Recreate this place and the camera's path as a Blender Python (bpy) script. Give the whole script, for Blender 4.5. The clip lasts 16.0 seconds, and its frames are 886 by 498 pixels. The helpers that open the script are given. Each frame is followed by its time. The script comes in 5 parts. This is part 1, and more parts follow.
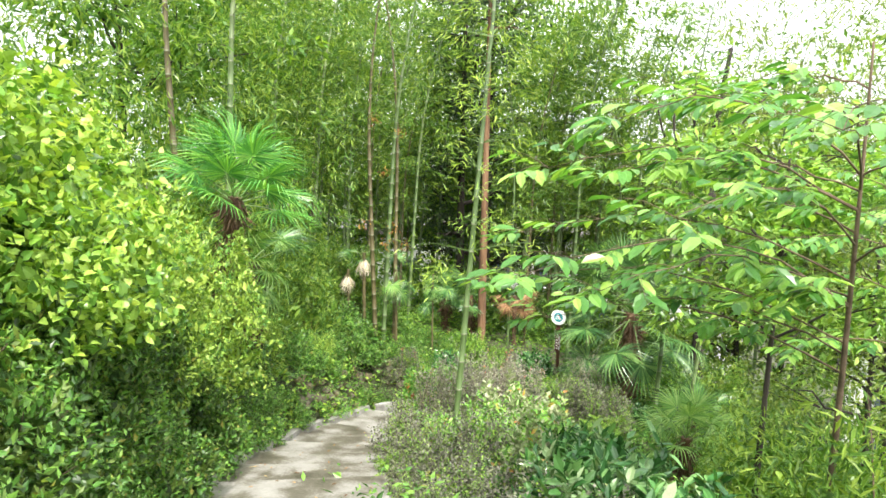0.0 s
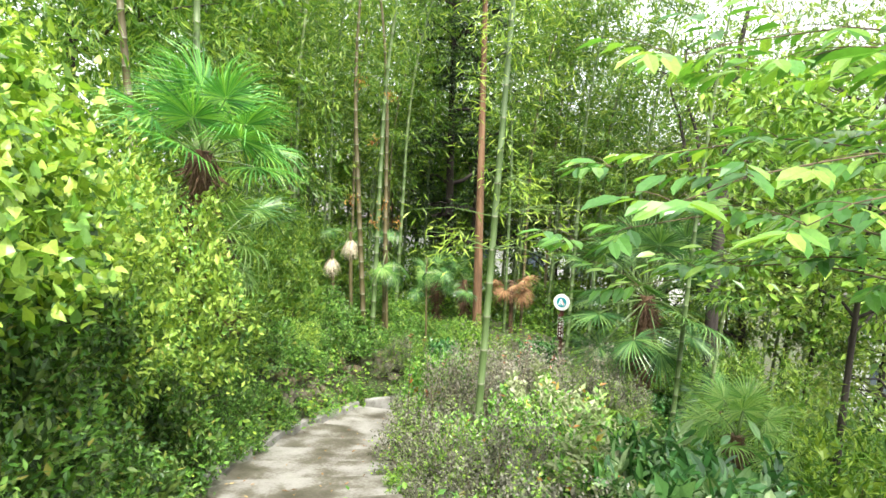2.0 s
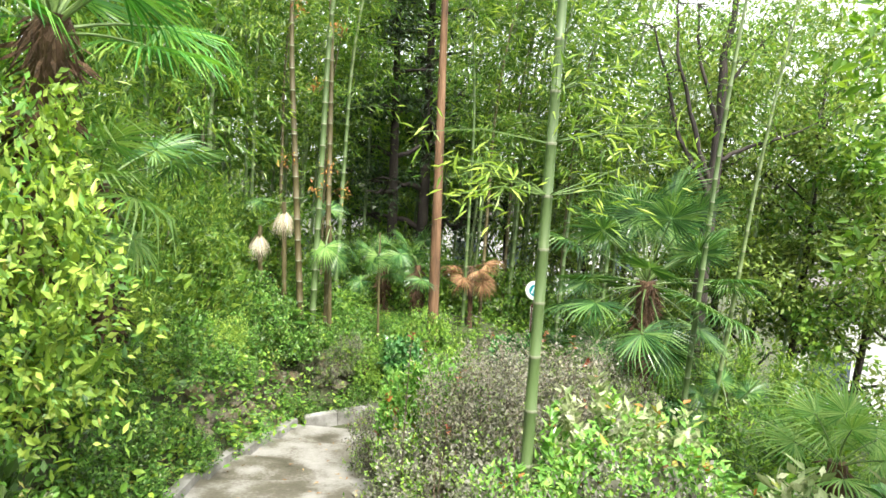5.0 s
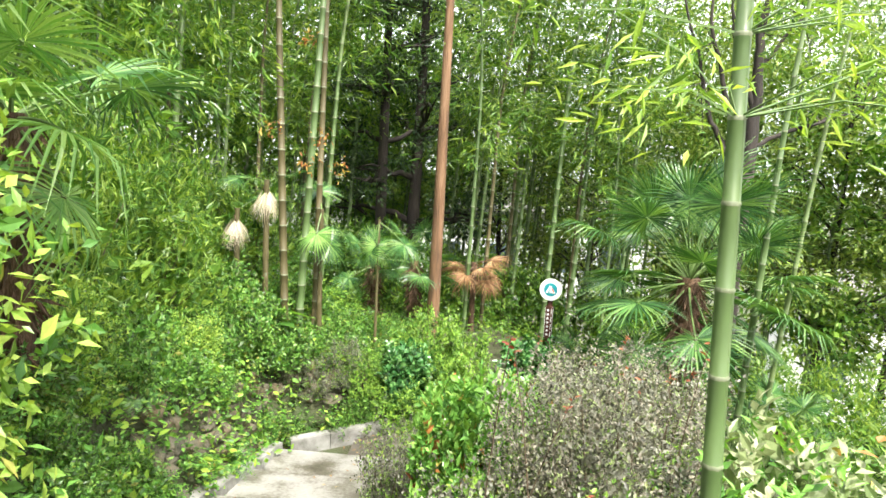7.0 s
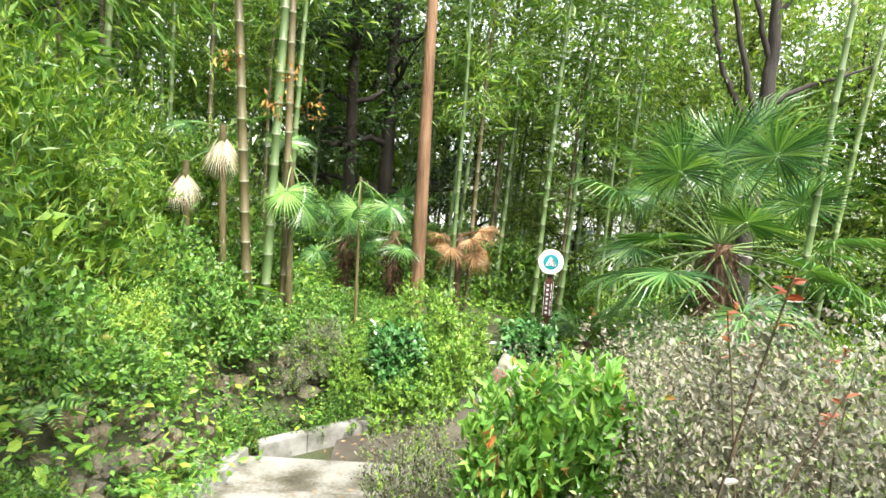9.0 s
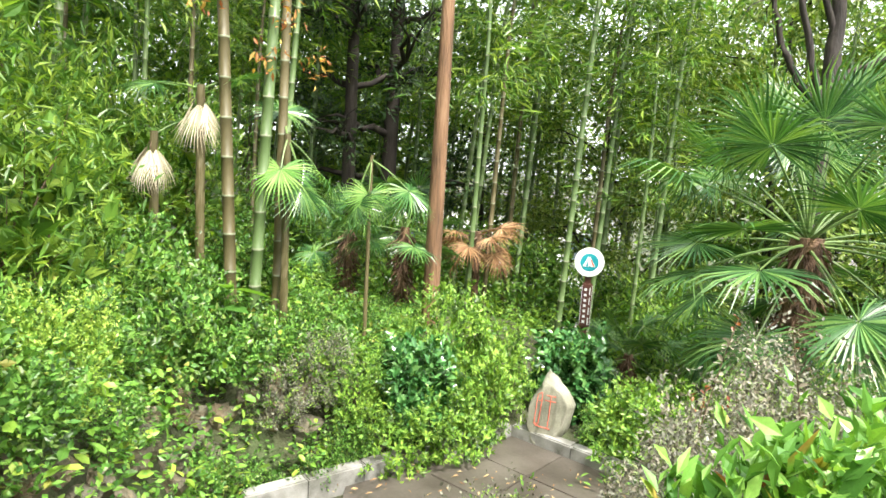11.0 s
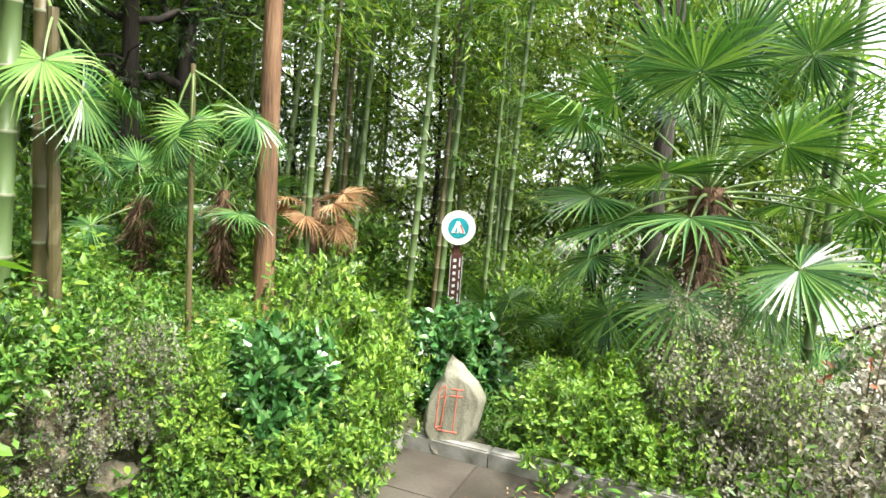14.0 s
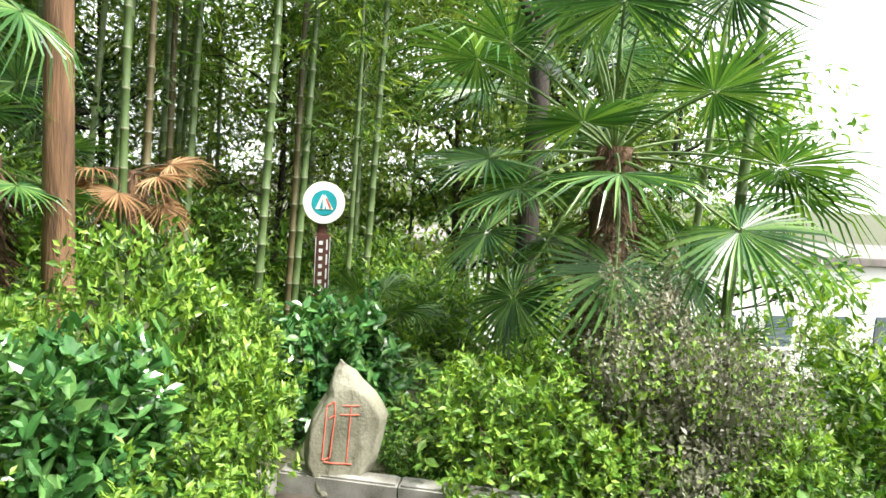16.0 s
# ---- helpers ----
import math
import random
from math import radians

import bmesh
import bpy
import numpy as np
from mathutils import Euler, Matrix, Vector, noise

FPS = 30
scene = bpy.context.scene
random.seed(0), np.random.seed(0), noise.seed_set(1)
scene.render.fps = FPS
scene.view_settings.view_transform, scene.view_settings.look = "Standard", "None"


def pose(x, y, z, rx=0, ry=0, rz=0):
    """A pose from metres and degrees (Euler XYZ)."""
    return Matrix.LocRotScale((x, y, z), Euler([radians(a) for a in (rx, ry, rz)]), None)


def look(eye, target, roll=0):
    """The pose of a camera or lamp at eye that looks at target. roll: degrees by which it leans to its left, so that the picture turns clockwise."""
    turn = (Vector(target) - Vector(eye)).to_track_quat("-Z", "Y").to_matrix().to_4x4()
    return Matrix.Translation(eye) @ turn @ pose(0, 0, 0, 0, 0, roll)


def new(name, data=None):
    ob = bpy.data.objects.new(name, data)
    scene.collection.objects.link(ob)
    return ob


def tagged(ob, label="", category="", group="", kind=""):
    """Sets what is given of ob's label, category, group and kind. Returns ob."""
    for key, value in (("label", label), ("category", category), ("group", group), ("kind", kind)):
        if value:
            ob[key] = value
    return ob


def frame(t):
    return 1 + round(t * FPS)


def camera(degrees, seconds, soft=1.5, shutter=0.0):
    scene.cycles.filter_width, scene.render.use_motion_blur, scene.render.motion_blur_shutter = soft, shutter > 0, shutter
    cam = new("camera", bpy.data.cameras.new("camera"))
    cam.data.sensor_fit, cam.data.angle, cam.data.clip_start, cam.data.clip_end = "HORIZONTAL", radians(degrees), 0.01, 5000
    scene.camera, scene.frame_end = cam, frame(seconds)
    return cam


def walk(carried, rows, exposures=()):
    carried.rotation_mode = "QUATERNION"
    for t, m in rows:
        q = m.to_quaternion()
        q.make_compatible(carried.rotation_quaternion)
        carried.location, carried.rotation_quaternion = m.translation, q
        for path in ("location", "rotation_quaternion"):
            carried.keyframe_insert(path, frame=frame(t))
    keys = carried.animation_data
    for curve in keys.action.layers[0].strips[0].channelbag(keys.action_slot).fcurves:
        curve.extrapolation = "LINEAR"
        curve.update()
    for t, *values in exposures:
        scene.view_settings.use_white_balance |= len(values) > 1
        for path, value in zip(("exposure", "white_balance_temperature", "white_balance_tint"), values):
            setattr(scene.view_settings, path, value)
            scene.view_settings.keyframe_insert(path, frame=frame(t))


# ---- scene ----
cam = camera(70, 16.0, soft=1.6)
PATH = [
    (0, (3.650, -0.075, 5.192), (2.567, 3.747, 4.727), 0.91),
    (0.5, (3.436, 0.221, 5.020), (2.340, 4.032, 4.489), 0.43),
    (1, (3.185, 0.551, 4.899), (2.084, 4.361, 4.380), 0.27),
    (1.5, (2.955, 0.840, 4.855), (2.018, 4.696, 4.353), 0.82),
    (2, (2.822, 1.151, 4.735), (1.903, 5.010, 4.220), 0.93),
    (2.5, (2.640, 1.505, 4.573), (1.704, 5.359, 4.052), 0.64),
    (3, (2.459, 1.907, 4.489), (1.555, 5.767, 3.959), 0.94),
    (3.5, (2.263, 2.226, 4.385), (1.413, 6.098, 3.851), 1.10),
    (4, (2.108, 2.571, 4.230), (1.347, 6.463, 3.708), 0.81),
    (4.2, (2.006, 2.718, 4.188), (1.324, 6.624, 3.660), 0.95),
    (6.3, (0.935, 4.598, 3.863), (0.717, 8.557, 3.334), 3.40),
    (6.5, (0.878, 4.697, 3.808), (0.640, 8.656, 3.290), 3.25),
    (7, (0.759, 5.003, 3.612), (0.553, 8.965, 3.109), 3.04),
    (7.5, (0.630, 5.322, 3.480), (0.523, 9.284, 2.938), 2.99),
    (8, (0.478, 5.698, 3.411), (0.498, 9.662, 2.874), 3.68),
    (8.5, (0.336, 6.018, 3.312), (0.420, 9.977, 2.746), 3.97),
    (9, (0.200, 6.410, 3.113), (0.287, 10.367, 2.535), 3.34),
    (9.2, (0.158, 6.559, 3.094), (0.217, 10.514, 2.499), 3.41),
    (11.3, (-0.235, 8.036, 2.639), (-0.049, 12.001, 2.146), 3.03),
    (11.5, (-0.271, 8.129, 2.577), (-0.053, 12.094, 2.097), 2.77),
    (12, (-0.377, 8.353, 2.475), (0.061, 12.295, 1.960), 2.95),
    (12.5, (-0.478, 8.676, 2.373), (0.336, 12.559, 1.858), 3.48),
    (13, (-0.567, 8.967, 2.321), (0.608, 12.760, 1.838), 3.98),
    (13.5, (-0.634, 9.316, 2.289), (0.771, 13.032, 1.818), 4.49),
    (14, (-0.671, 9.601, 2.149), (0.779, 13.300, 1.682), 3.90),
    (14.5, (-0.658, 9.861, 2.016), (0.904, 13.512, 1.541), 3.66),
    (15, (-0.684, 10.152, 1.846), (1.178, 13.663, 1.391), 3.57),
    (15.5, (-0.602, 10.520, 1.799), (1.488, 13.903, 1.368), 4.11),
    (16, (-0.455, 10.829, 1.811), (1.889, 14.043, 1.391), 3.59),
]

walk(cam, [(t, look(e, a, r)) for t, e, a, r in PATH], exposures=[(0.0, 1.54), (4.0, 1.64), (6.5, 1.76), (7.0, 1.84), (9.0, 1.94), (13.0, 1.88), (16.0, 1.74)])

# ---- light: bright hazy daylight through cloud ----
world = bpy.data.worlds.new("sky")
scene.world = world
world.use_nodes = True
wn = world.node_tree.nodes
sky = wn.new("ShaderNodeTexSky")
sky.sky_type, sky.sun_disc = "NISHITA", False
sky.sun_elevation, sky.sun_rotation = radians(58), radians(150)
sky.air_density, sky.dust_density, sky.ozone_density = 1.0, 6.0, 0.6
wn["Background"].inputs[1].default_value = 0.125
veil = wn.new("ShaderNodeMix")
veil.data_type = "RGBA"
veil.inputs[0].default_value = 0.72
veil.inputs[7].default_value = (9.0, 9.2, 9.0, 1)
world.node_tree.links.new(sky.outputs[0], veil.inputs[6])
world.node_tree.links.new(veil.outputs[2], wn["Background"].inputs[0])
sun = new("sun", bpy.data.lights.new("sun", "SUN"))
sun.data.energy, sun.data.angle, sun.data.color = 3.7, radians(11), (1.0, 0.96, 0.88)
sun.matrix_world = look((0, 0, 0), (-0.5 * math.cos(radians(58)), 0.87 * math.cos(radians(58)), -math.sin(radians(58))))

R = np.random.default_rng(7)


# ---- materials ----
def nodes_of(name):
    m = bpy.data.materials.new(name)
    m.use_nodes = True
    return m, m.node_tree.nodes, m.node_tree.links


def ramp(n, stops):
    r = n.new("ShaderNodeValToRGB")
    e = r.color_ramp.elements
    while len(e) < len(stops):
        e.new(0.5)
    for k, (p, c) in enumerate(stops):
        e[k].position, e[k].color = p, (*c, 1)
    return r


def leaf_mat(name, stops, rough=0.38, through_light=0.38, warm=(1.15, 1.15, 0.45), spec=0.42):
    m, n, l = nodes_of(name)
    b, out = n["Principled BSDF"], n["Material Output"]
    geo, tex = n.new("ShaderNodeNewGeometry"), n.new("ShaderNodeTexNoise")
    co = n.new("ShaderNodeTexCoord")
    l.new(co.outputs["Object"], tex.inputs["Vector"])
    tex.inputs["Scale"].default_value = 2.2
    mix = n.new("ShaderNodeMath")
    mix.operation = "MULTIPLY_ADD"
    mix.inputs[1].default_value, mix.inputs[2].default_value = 1.0, -0.25
    l.new(geo.outputs["Random Per Island"], mix.inputs[0])
    add = n.new("ShaderNodeMath")
    add.operation = "MULTIPLY_ADD"
    add.inputs[1].default_value = 0.5
    l.new(tex.outputs["Fac"], add.inputs[0])
    l.new(mix.outputs[0], add.inputs[2])
    r = ramp(n, stops)
    l.new(add.outputs[0], r.inputs[0])
    fine = n.new("ShaderNodeTexNoise")
    fine.inputs["Scale"].default_value = 90
    l.new(co.outputs["Object"], fine.inputs["Vector"])
    hsv = n.new("ShaderNodeHueSaturation")
    val = n.new("ShaderNodeMath")
    val.operation = "MULTIPLY_ADD"
    val.inputs[1].default_value, val.inputs[2].default_value = 0.5, 0.75
    l.new(fine.outputs["Fac"], val.inputs[0])
    l.new(val.outputs[0], hsv.inputs["Value"])
    l.new(r.outputs[0], hsv.inputs["Color"])
    hsv.inputs["Saturation"].default_value = 0.92
    l.new(hsv.outputs[0], b.inputs["Base Color"])
    b.inputs["Roughness"].default_value = rough
    b.inputs["Specular IOR Level"].default_value = spec
    tr, mx, tint = n.new("ShaderNodeBsdfTranslucent"), n.new("ShaderNodeMixShader"), n.new("ShaderNodeMix")
    tint.data_type, tint.blend_type = "RGBA", "MULTIPLY"
    tint.inputs[0].default_value = 1
    l.new(hsv.outputs[0], tint.inputs[6])
    tint.inputs[7].default_value = (*warm, 1)
    l.new(tint.outputs[2], tr.inputs[0])
    mx.inputs[0].default_value = through_light
    l.new(b.outputs[0], mx.inputs[1])
    l.new(tr.outputs[0], mx.inputs[2])
    l.new(mx.outputs[0], out.inputs[0])
    return m


def solid_mat(name, stops, scale=4.0, fine=40.0, rough=0.85, bump=0.3, stretch=(1, 1, 1), metal=0.0, dist=0.01, by_object=0.0):
    m, n, l = nodes_of(name)
    b = n["Principled BSDF"]
    co, mp = n.new("ShaderNodeTexCoord"), n.new("ShaderNodeMapping")
    mp.inputs["Scale"].default_value = stretch
    l.new(co.outputs["Object"], mp.inputs[0])
    a, f = n.new("ShaderNodeTexNoise"), n.new("ShaderNodeTexNoise")
    a.inputs["Scale"].default_value, f.inputs["Scale"].default_value = scale, fine
    a.inputs["Detail"].default_value = f.inputs["Detail"].default_value = 6
    for t in (a, f):
        l.new(mp.outputs[0], t.inputs["Vector"])
    mix = n.new("ShaderNodeMath")
    mix.operation = "MULTIPLY_ADD"
    mix.inputs[1].default_value = 0.35
    l.new(f.outputs["Fac"], mix.inputs[0])
    sc = n.new("ShaderNodeMath")
    sc.operation = "MULTIPLY_ADD"
    sc.inputs[1].default_value, sc.inputs[2].default_value = 1.2, -0.28
    l.new(a.outputs["Fac"], sc.inputs[0])
    l.new(sc.outputs[0], mix.inputs[2])
    last = mix
    if by_object:
        info, ad = n.new("ShaderNodeObjectInfo"), n.new("ShaderNodeMath")
        ad.operation = "MULTIPLY_ADD"
        ad.inputs[1].default_value = by_object
        l.new(info.outputs["Random"], ad.inputs[0])
        l.new(mix.outputs[0], ad.inputs[2])
        last = ad
    r = ramp(n, stops)
    l.new(last.outputs[0], r.inputs[0])
    l.new(r.outputs[0], b.inputs["Base Color"])
    b.inputs["Roughness"].default_value, b.inputs["Metallic"].default_value = rough, metal
    bp = n.new("ShaderNodeBump")
    bp.inputs["Strength"].default_value, bp.inputs["Distance"].default_value = bump, dist
    l.new(f.outputs["Fac"], bp.inputs["Height"])
    l.new(bp.outputs[0], b.inputs["Normal"])
    return m


AZALEA = leaf_mat("azalea leaf", [(0.0, (0.043, 0.125, 0.009)), (0.45, (0.138, 0.302, 0.019)), (1.0, (0.310, 0.478, 0.043))], through_light=0.31)
GLOSSY = leaf_mat("glossy leaf", [(0.0, (0.02, 0.08, 0.02)), (0.5, (0.05, 0.19, 0.04)), (1.0, (0.15, 0.33, 0.08))], rough=0.2, through_light=0.27, spec=0.7)
PALEGLOSS = leaf_mat("pale glossy leaf", [(0.0, (0.06, 0.15, 0.05)), (0.5, (0.15, 0.28, 0.10)), (1.0, (0.30, 0.42, 0.2))], rough=0.22, through_light=0.25, spec=0.6)
GREYLEAF = leaf_mat("fringe flower leaf", [(0.0, (0.06, 0.06, 0.042)), (0.35, (0.13, 0.13, 0.095)), (0.6, (0.20, 0.198, 0.15)), (0.8, (0.27, 0.262, 0.205)), (0.88, (0.19, 0.25, 0.085)), (1.0, (0.25, 0.33, 0.10))], rough=0.42, through_light=0.32, warm=(1, 1, 0.8))
PINKLEAF = leaf_mat("pale pinkish leaf", [(0.0, (0.16, 0.135, 0.095)), (0.5, (0.27, 0.24, 0.18)), (0.85, (0.38, 0.345, 0.275)), (1.0, (0.30, 0.35, 0.12))], rough=0.45, through_light=0.3, warm=(1, 0.95, 0.8))
SPRIG = leaf_mat("fresh tree leaf", [(0.0, (0.035, 0.14, 0.02)), (0.45, (0.10, 0.29, 0.035)), (1.0, (0.28, 0.47, 0.06))], rough=0.28, through_light=0.42, spec=0.55)
PHOTINIA = leaf_mat("photinia leaf", [(0.0, (0.052, 0.166, 0.019)), (0.5, (0.146, 0.354, 0.043)), (0.93, (0.292, 0.520, 0.087)), (1.0, (0.430, 0.166, 0.031))], rough=0.25, through_light=0.33)
# Darkened leaf green: shade under the plants is put into the colour.
PAINTEDSHADE = leaf_mat("leaf with painted shade", [(0.0, (0.016, 0.042, 0.008)), (0.5, (0.05, 0.115, 0.016)), (1.0, (0.13, 0.20, 0.03))], through_light=0.25)
REDLEAF = leaf_mat("young red leaf", [(0.0, (0.22, 0.03, 0.015)), (1.0, (0.42, 0.14, 0.05))], rough=0.35)
WEED = leaf_mat("weed leaf", [(0.0, (0.03, 0.10, 0.012)), (0.4, (0.08, 0.225, 0.022)), (0.9, (0.19, 0.38, 0.045)), (1.0, (0.27, 0.27, 0.045))])
VINE = leaf_mat("vine leaf", [(0.0, (0.03, 0.09, 0.01)), (0.4, (0.13, 0.31, 0.022)), (1.0, (0.36, 0.52, 0.045))], rough=0.33, through_light=0.42)
YELLOWGREEN = leaf_mat("yellow green leaf", [(0.0, (0.09, 0.19, 0.014)), (0.45, (0.24, 0.40, 0.035)), (1.0, (0.43, 0.56, 0.08))], through_light=0.42)
OLIVE = leaf_mat("light olive leaf", [(0.0, (0.05, 0.11, 0.012)), (0.5, (0.14, 0.23, 0.03)), (1.0, (0.29, 0.37, 0.07))], through_light=0.42)
BAMBOOLEAF = leaf_mat("bamboo leaf", [(0.0, (0.034, 0.104, 0.009)), (0.5, (0.103, 0.229, 0.019)), (1.0, (0.275, 0.395, 0.037))], through_light=0.42)
FARLEAF = leaf_mat("woodland leaf", [(0.0, (0.025, 0.085, 0.007)), (0.5, (0.09, 0.23, 0.018)), (1.0, (0.26, 0.42, 0.035))], through_light=0.48)
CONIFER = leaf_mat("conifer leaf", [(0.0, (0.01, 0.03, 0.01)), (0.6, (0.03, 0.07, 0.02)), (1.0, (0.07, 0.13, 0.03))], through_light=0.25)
PALMLEAF = leaf_mat("palm leaf", [(0.0, (0.02, 0.075, 0.02)), (0.5, (0.055, 0.165, 0.035)), (1.0, (0.17, 0.30, 0.07))], rough=0.3, through_light=0.27)
PALMLIGHT = leaf_mat("young palm leaf", [(0.0, (0.09, 0.25, 0.04)), (0.5, (0.19, 0.38, 0.075)), (1.0, (0.34, 0.50, 0.15))], rough=0.35, through_light=0.4)
PALMFRESH = leaf_mat("fresh palm leaf", [(0.0, (0.03, 0.15, 0.025)), (0.5, (0.08, 0.30, 0.04)), (1.0, (0.22, 0.46, 0.06))], rough=0.3, through_light=0.36)
DEADLEAF = leaf_mat("dead palm leaf", [(0.0, (0.28, 0.23, 0.14)), (0.5, (0.48, 0.42, 0.29)), (1.0, (0.66, 0.61, 0.47))], rough=0.7, through_light=0.2, warm=(1, 0.9, 0.7))
RUSTLEAF = leaf_mat("rusty palm leaf", [(0.0, (0.10, 0.05, 0.02)), (0.5, (0.26, 0.13, 0.05)), (1.0, (0.42, 0.27, 0.12))], rough=0.7, through_light=0.25, warm=(1, 0.8, 0.5))
ORANGELEAF = leaf_mat("dry orange leaf", [(0.0, (0.22, 0.06, 0.02)), (0.5, (0.42, 0.17, 0.04)), (1.0, (0.55, 0.40, 0.06))], rough=0.6, through_light=0.4, warm=(1, 0.8, 0.4))
LITTER = leaf_mat("fallen leaf", [(0.0, (0.10, 0.05, 0.02)), (0.5, (0.30, 0.16, 0.06)), (1.0, (0.45, 0.33, 0.14))], rough=0.8, through_light=0.05)
PALE = leaf_mat("pale leaf", [(0.0, (0.12, 0.19, 0.05)), (0.5, (0.28, 0.34, 0.14)), (1.0, (0.48, 0.5, 0.32))], rough=0.4, through_light=0.3, warm=(1, 1, 0.8))

SOIL = solid_mat("soil", [(0.2, (0.028, 0.024, 0.013)), (0.5, (0.045, 0.05, 0.02)), (0.8, (0.045, 0.075, 0.02))], 1.5, 30, bump=0.8, dist=0.03)
CONCRETE = solid_mat("wet concrete", [(0.22, (0.045, 0.041, 0.029)), (0.42, (0.107, 0.098, 0.078)), (0.56, (0.221, 0.213, 0.197)), (0.9, (0.344, 0.336, 0.320))], 2.0, 30, rough=0.45, bump=0.25, dist=0.006)
PAVING = solid_mat("wet paving", [(0.2, (0.022, 0.019, 0.015)), (0.5, (0.055, 0.047, 0.038)), (0.8, (0.10, 0.088, 0.075))], 1.6, 30, rough=0.38, bump=0.2, dist=0.005, by_object=0.15)
KERB = solid_mat("granite kerb", [(0.25, (0.07, 0.07, 0.05)), (0.5, (0.20, 0.195, 0.18)), (0.85, (0.36, 0.355, 0.34))], 5, 120, rough=0.7, bump=0.3, dist=0.004, by_object=0.1)
STONE = solid_mat("standing stone", [(0.2, (0.10, 0.10, 0.07)), (0.5, (0.19, 0.185, 0.14)), (0.8, (0.30, 0.295, 0.24))], 4, 60, rough=0.75, bump=0.5, dist=0.01)
WALLSTONE = solid_mat("wall stone", [(0.15, (0.035, 0.037, 0.03)), (0.6, (0.10, 0.09, 0.06)), (1.05, (0.24, 0.17, 0.10))], 5, 50, bump=0.9, dist=0.02, by_object=0.3)
REDPAINT = solid_mat("red paint", [(0.2, (0.42, 0.07, 0.04)), (0.8, (0.62, 0.16, 0.11))], 20, 80)
BARK = solid_mat("reddish bark", [(0.25, (0.05, 0.027, 0.014)), (0.5, (0.15, 0.08, 0.04)), (0.85, (0.26, 0.158, 0.092))], 9, 40, bump=1.0, stretch=(1, 1, 0.12), dist=0.02)
DARKBARK = solid_mat("dark bark", [(0.2, (0.010, 0.008, 0.007)), (0.5, (0.026, 0.019, 0.016)), (0.85, (0.058, 0.046, 0.036))], 6, 30, bump=0.9, stretch=(1, 1, 0.2), dist=0.02)
TWIG = solid_mat("twig", [(0.2, (0.05, 0.035, 0.02)), (0.8, (0.16, 0.11, 0.07))], 10, 50)
GREENSTEM = solid_mat("green stem", [(0.2, (0.06, 0.12, 0.03)), (0.8, (0.16, 0.24, 0.07))], 10, 50, rough=0.5)
CULM = solid_mat("bamboo culm", [(0.15, (0.040, 0.068, 0.024)), (0.6, (0.088, 0.136, 0.048)), (1.0, (0.176, 0.216, 0.088))], 1.5, 14, rough=0.4, bump=0.08, stretch=(1, 1, 0.25), by_object=0.25)
CULMOLD = solid_mat("old bamboo culm", [(0.15, (0.039, 0.035, 0.016)), (0.6, (0.094, 0.078, 0.035)), (1.0, (0.156, 0.129, 0.062))], 1.5, 14, rough=0.5, bump=0.1, stretch=(1, 1, 0.25), by_object=0.2)
NODE = solid_mat("bamboo node", [(0.2, (0.130, 0.151, 0.086)), (0.8, (0.238, 0.252, 0.173))], 10, 60, rough=0.6)
FIBRE = solid_mat("palm fibre", [(0.2, (0.03, 0.016, 0.01)), (0.5, (0.10, 0.055, 0.03)), (0.85, (0.22, 0.13, 0.07))], 12, 60, bump=1.0, stretch=(1, 1, 0.3), dist=0.03)
WHITE = solid_mat("white enamel", [(0.2, (0.74, 0.76, 0.76)), (0.8, (0.84, 0.85, 0.85))], 6, 60, rough=0.35, bump=0.03)
TEAL = solid_mat("teal enamel", [(0.2, (0.01, 0.22, 0.27)), (0.8, (0.02, 0.30, 0.35))], 6, 60, rough=0.35, bump=0.03)
BROWNWOOD = solid_mat("brown painted post", [(0.2, (0.055, 0.02, 0.015)), (0.8, (0.12, 0.045, 0.03))], 8, 60, rough=0.5, bump=0.2, stretch=(1, 1, 0.2))
PLASTER = solid_mat("white render", [(0.2, (0.62, 0.62, 0.62)), (0.8, (0.8, 0.8, 0.79))], 0.6, 8, bump=0.1)
WINDOWGLASS = solid_mat("window glass", [(0.2, (0.05, 0.07, 0.09)), (0.8, (0.12, 0.15, 0.18))], 1, 8, rough=0.1, bump=0.0)
ROOFTILE = solid_mat("roof tile", [(0.2, (0.09, 0.08, 0.08)), (0.8, (0.18, 0.16, 0.15))], 2, 30)


# ---- mesh helpers ----
def mesh_from(name, verts, faces, mats, index=None, smooth=False):
    me = bpy.data.meshes.new(name)
    me.from_pydata(verts if isinstance(verts, list) else verts.tolist(), [], faces if isinstance(faces, list) else faces.tolist())
    for m in mats:
        me.materials.append(m)
    if index is not None:
        me.polygons.foreach_set("material_index", np.asarray(index, np.int32))
    if smooth:
        me.polygons.foreach_set("use_smooth", np.ones(len(me.polygons), bool))
    me.update()
    return me


def part_of(name, me, parent, label="", m=None):
    ob = new(name, me)
    ob.parent = parent
    if m is not None:
        ob.matrix_basis = m
    return tagged(ob, label) if label else ob


def bm_mesh(name, bm, mats, smooth=False):
    me = bpy.data.meshes.new(name)
    bm.normal_update()
    bm.to_mesh(me)
    bm.free()
    for m in mats:
        me.materials.append(m)
    if smooth:
        me.polygons.foreach_set("use_smooth", np.ones(len(me.polygons), bool))
    return me


